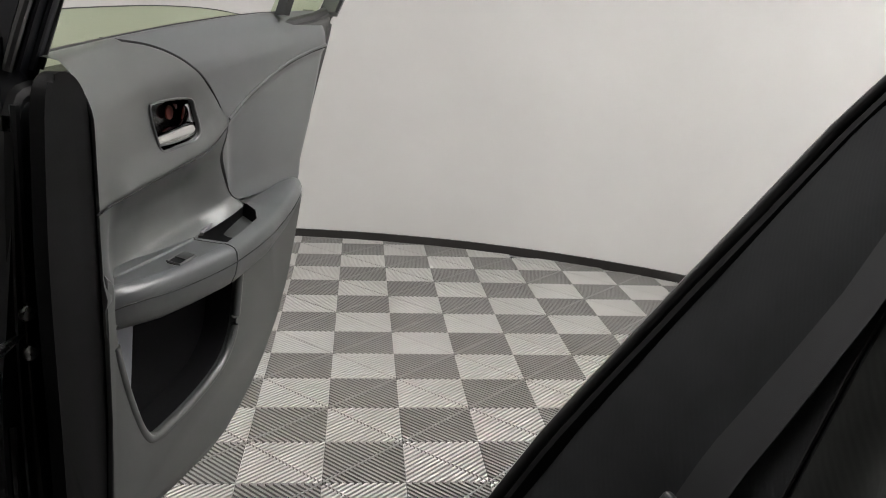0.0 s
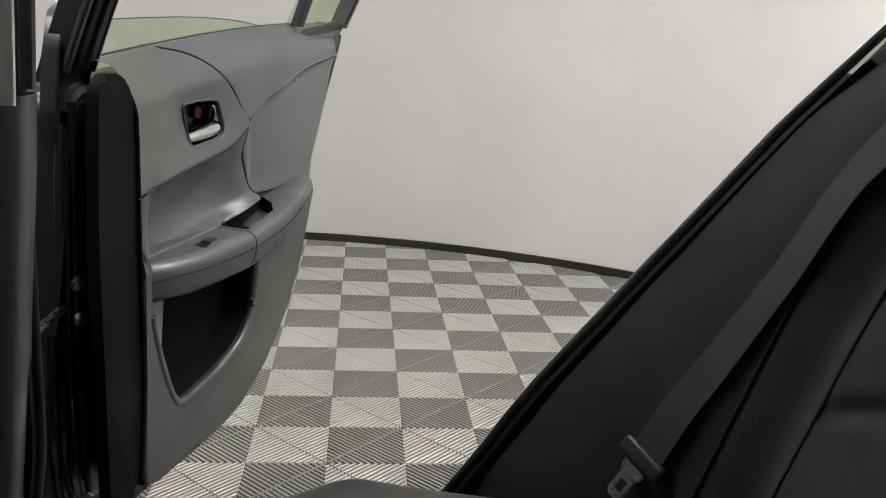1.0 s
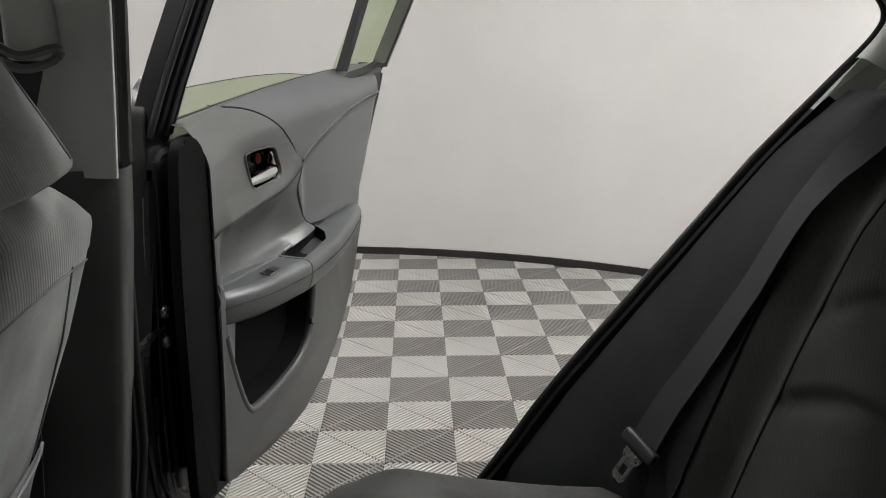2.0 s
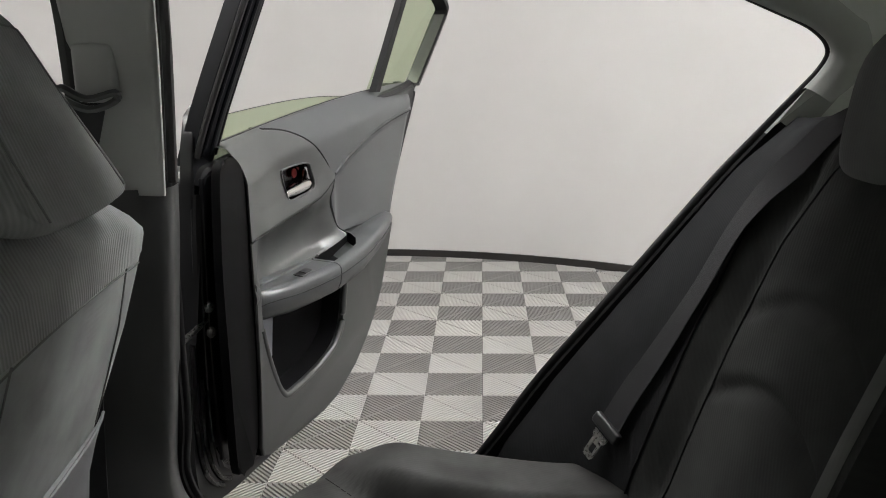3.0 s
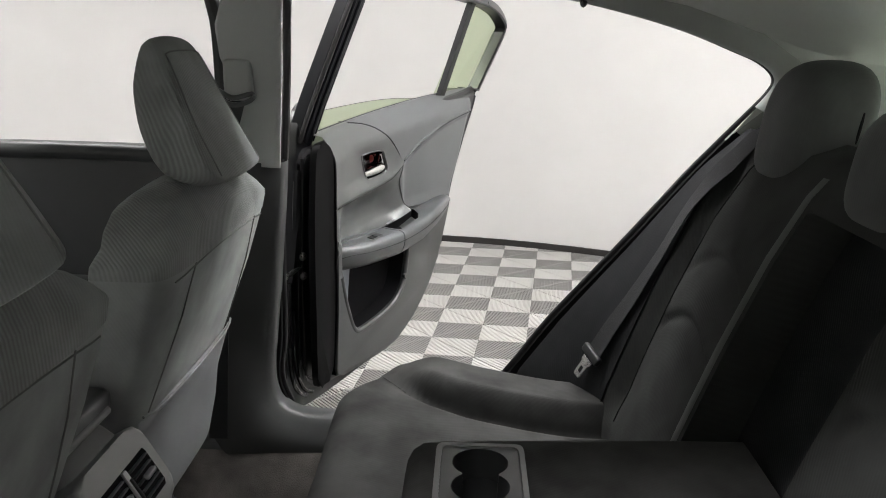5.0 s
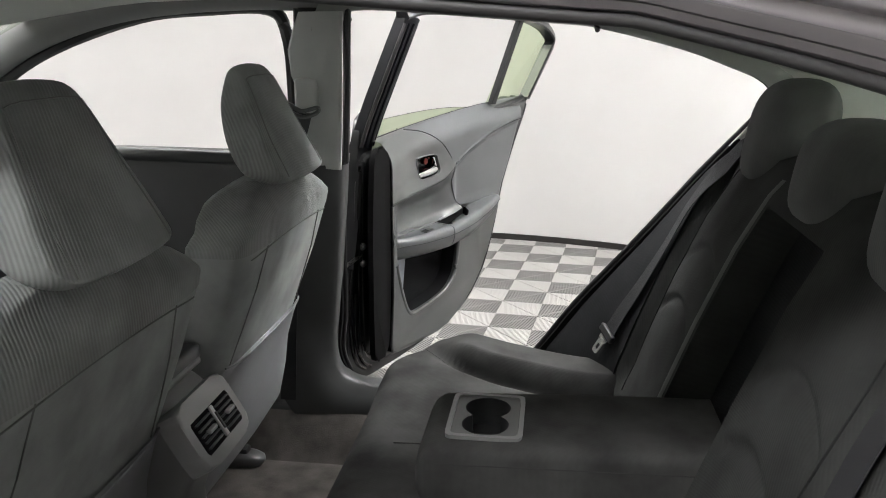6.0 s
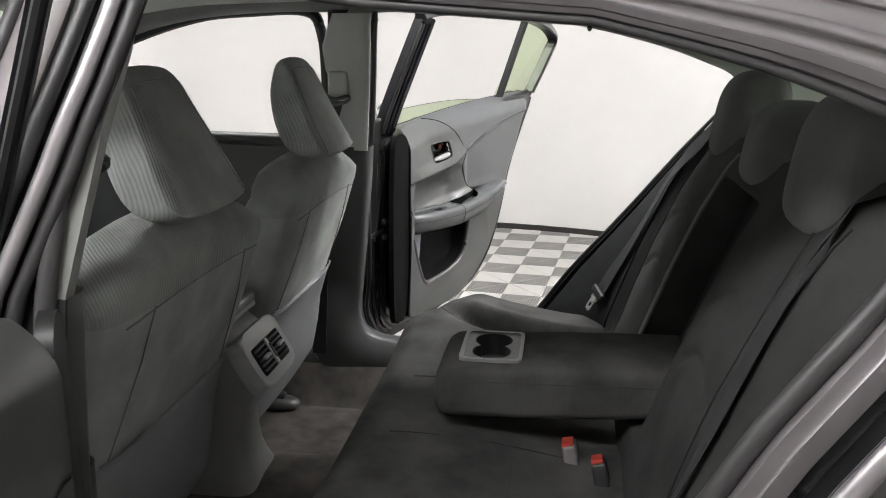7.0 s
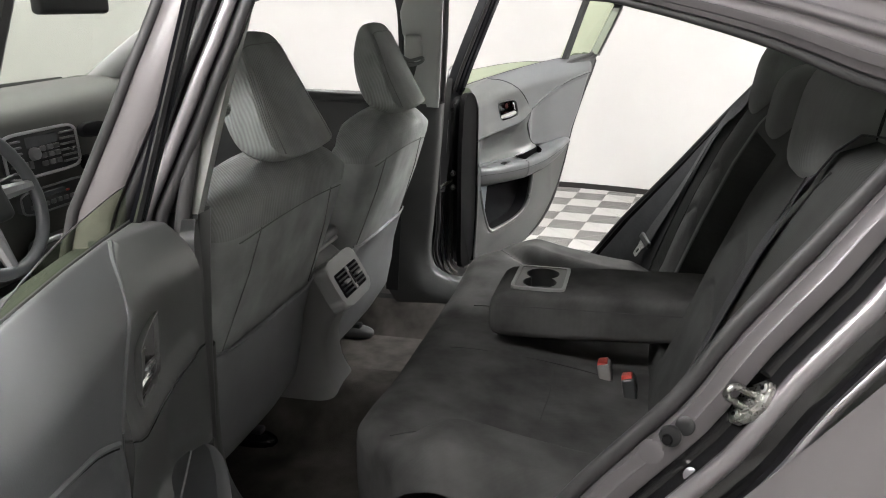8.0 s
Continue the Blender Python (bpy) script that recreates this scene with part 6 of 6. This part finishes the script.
skin(bm, [[(a[0], a[1], TZ - 0.003), (a[0], a[1], TZ + 0.004), (b[0], b[1], TZ + 0.004), (b[0], b[1], TZ - 0.004)] for a, b in zip(ring_out, ring_in)], loop=True)
tray = part("cup_tray", on_bench(bm), CONSOLE, arm, "satin rim of the cup holder", 20)


def cup_plate():
    """The tray's floor with two joined round holes sunk into it."""
    bm = bmesh.new()
    n = 72
    holes, rim = [], []
    for k in range(n):
        a = 2 * math.pi * k / n
        c, s = math.cos(a), math.sin(a)
        best = 0.0
        for cy in (-0.034, 0.034):
            b = -cy * s
            disc = b * b - (cy * cy - 0.041 ** 2)
            if disc > 0:
                best = max(best, -b + math.sqrt(disc))
        best = max(best, 0.026)
        holes.append((TX + c * best, TY + s * best))
        q = min(0.0575 / max(abs(c), 1e-6), 0.0795 / max(abs(s), 1e-6))
        rim.append((TX + c * q, TY + s * q))
    skin(bm, [[(*p, TZ + 0.001) for p in rim], [(*p, TZ + 0.001) for p in holes], [(*p, TZ - 0.004) for p in holes]], caps=False)
    part("cup_plate", on_bench(bm), PLASTIC, arm, "dark grey cup holder plate")
    shrink = [(TX + (x - TX) * 0.92, TY + (y - TY) * 0.94) for x, y in holes]
    bm = bmesh.new()
    skin(bm, [[(*p, TZ + 0.0016) for p in holes], [(*p, TZ - 0.045) for p in shrink]], caps=False)
    bm.faces.new([bm.verts.new((*p, TZ - 0.045)) for p in shrink])
    part("cup_well", on_bench(bm), PLASTIC_D, arm, "dark cup holder wells")


cup_plate()

# rear head restraints


def rear_headrest(y0, w, h, x0, z0, label):
    """A plump cushion, rounded on every side; x0 and z0 are its middle and its foot."""
    bm = bmesh.new()
    rings = []
    for i in range(19):
        a = -1.0 + 2.0 * i / 18
        a = math.sin(a * math.pi / 2) * 0.998
        p = 2.8 if a > 0 else 4.5
        f = (1 - abs(a) ** p) ** (1 / p)
        z = z0 + h * (a + 1) / 2
        rings.append([(px, py, z) for px, py in oval(x0 + 0.16 * (z - z0 - h / 2), y0, 0.078 * f, w * f, 3.0, 48)])
    skin(bm, rings)
    hr = part("headrest", on_bench(bm), CLOTH_H, bench, label, 80)
    part("piping", on_bench(tube([(x0 + 0.16 * z + 0.030, y0 + w * 0.985 * math.cos(t) * (1 - abs(math.sin(t)) ** 6 * 0.2), z0 + h / 2 + z) for t, z in [(2 * math.pi * k / 48, h * 0.470 * math.sin(2 * math.pi * k / 48)) for k in range(48)]], 0.0028, 6, True)), THREAD, hr)
    for sy in (-0.05, 0.05):
        part("post", on_bench(tube([(x0 - 0.005, y0 + sy, z0 - 0.04), (x0, y0 + sy, z0 + 0.03)], 0.006, 8)), CHROME, hr)
    return hr


rear_headrest(0.405, 0.106, 0.217, 0.857, 1.086, "charcoal cloth outer headrest")
rear_headrest(-0.405, 0.106, 0.220, 0.840, 1.086, "charcoal cloth outer headrest")
rear_headrest(0.0, 0.112, 0.172, 0.850, 1.086, "low charcoal cloth centre headrest")

# belts of the outer seats, lying on the bolsters


def on_bolster(y, z, s, lift):
    """A point above the seat back, with the surface's normal."""
    e = 0.012
    a = Vector((back_x(z, y + e) - back_x(z, y - e), 2 * e, 0))
    b = Vector((back_x(z + e, y) - back_x(z - e, y), 0, 2 * e))
    nn = a.cross(b).normalized()
    if nn.x > 0:
        nn = -nn
    p = Vector((back_x(z, y), y, z)) + nn * lift
    return Vector((p.x, s * p.y, p.z)), Vector((nn.x, s * nn.y, nn.z))


for s in (1, -1):
    bm = bmesh.new()
    rings = []
    line = [(lerp(z, [(0.64, 0.655), (0.72, 0.648), (0.80, 0.630), (0.90, 0.606), (1.0, 0.592), (1.06, 0.578), (1.12, 0.553)]), z) for z in steps(1.115, 0.642, 22)]
    for y, z in line:
        p, nn = on_bolster(y, z, s, 0.011)
        q, _ = on_bolster(y + 0.004, z - 0.02, s, 0.011)
        w = (q - p).cross(nn).normalized() * 0.0235
        rings.append([p - w, p + w, p + w + nn * 0.0016, p - w + nn * 0.0016])
    first = [Vector(v) for v in rings[0]]
    lead = [[v + Vector((dx, s * dy, dz)) for v in first] for dx, dy, dz in ((0.115, -0.05, 0.052), (0.065, -0.03, 0.060), (0.025, -0.012, 0.034))]
    skin(bm, lead + rings)
    belt = part("seat_belt", on_bench(bm), WEB, bench, "black three-point seat belt against the side bolster")
    p, nn = on_bolster(line[-1][0], line[-1][1] + 0.004, s, 0.016)
    q, _ = on_bolster(line[-1][0] + 0.006, line[-1][1] - 0.03, s, 0.016)
    down = (q - p).normalized()
    across = nn.cross(down).normalized()
    turn = Matrix((across, down, nn)).transposed().to_4x4()
    place = Matrix.Translation(p) @ turn
    bm = rbox((0.066, 0.020, 0.013), (0, 0, 0), 0.005, 3)
    for v in bm.verts:
        if abs(v.co.x) > 0.027:
            v.co.y -= 0.008
    bmesh.ops.transform(bm, matrix=place, verts=bm.verts)
    part("tongue_grip", on_bench(bm), PLASTIC_D, belt, "black belt tongue grip")
    bm = bmesh.new()
    outer = [(-0.017, 0.006), (0.017, 0.006), (0.016, 0.014), (0.0115, 0.020), (0.0115, 0.048), (0.008, 0.054), (-0.008, 0.054), (-0.0115, 0.048), (-0.0115, 0.020), (-0.016, 0.014)]
    inner = [(-0.006, 0.027), (0.006, 0.027), (0.006, 0.028), (0.006, 0.029), (0.006, 0.042), (0.005, 0.044), (-0.005, 0.044), (-0.006, 0.042), (-0.006, 0.029), (-0.006, 0.028)]
    skin(bm, [[(a[0], a[1], 0), (b[0], b[1], 0), (b[0], b[1], 0.003), (a[0], a[1], 0.003)] for a, b in zip(outer, inner)], loop=True)
    bmesh.ops.transform(bm, matrix=place, verts=bm.verts)
    part("tongue", on_bench(bm), ZINC, belt, "steel belt tongue")

# buckles between cushion and back
for (x, y, z), lean_y, red_top, label in (((0.458, -0.140, 0.500), -8, True, "grey belt buckle with red release"), ((0.516, -0.202, 0.494), -14, False, "black belt buckle with red release"),
                                         ((0.512, 0.20, 0.530), 0, False, "black belt buckle with red release")):
    turn = Matrix.Rotation(radians(-12), 4, "Y") @ Matrix.Rotation(radians(lean_y), 4, "X")
    b = part("buckle", on_bench(rbox((0.030, 0.054, 0.13), (x, y, z + 0.006), 0.007, 3, turn)), GREYBUCKLE if red_top else PLASTIC_D, bench, label)
    part("release_button", on_bench(rbox((0.024, 0.048, 0.012 if red_top else 0.018), Vector((x, y, z + 0.006)) + turn.to_3x3() @ Vector((-0.002, 0, 0.0635)), 0.003, 2, turn)), RED, b, "red release button")
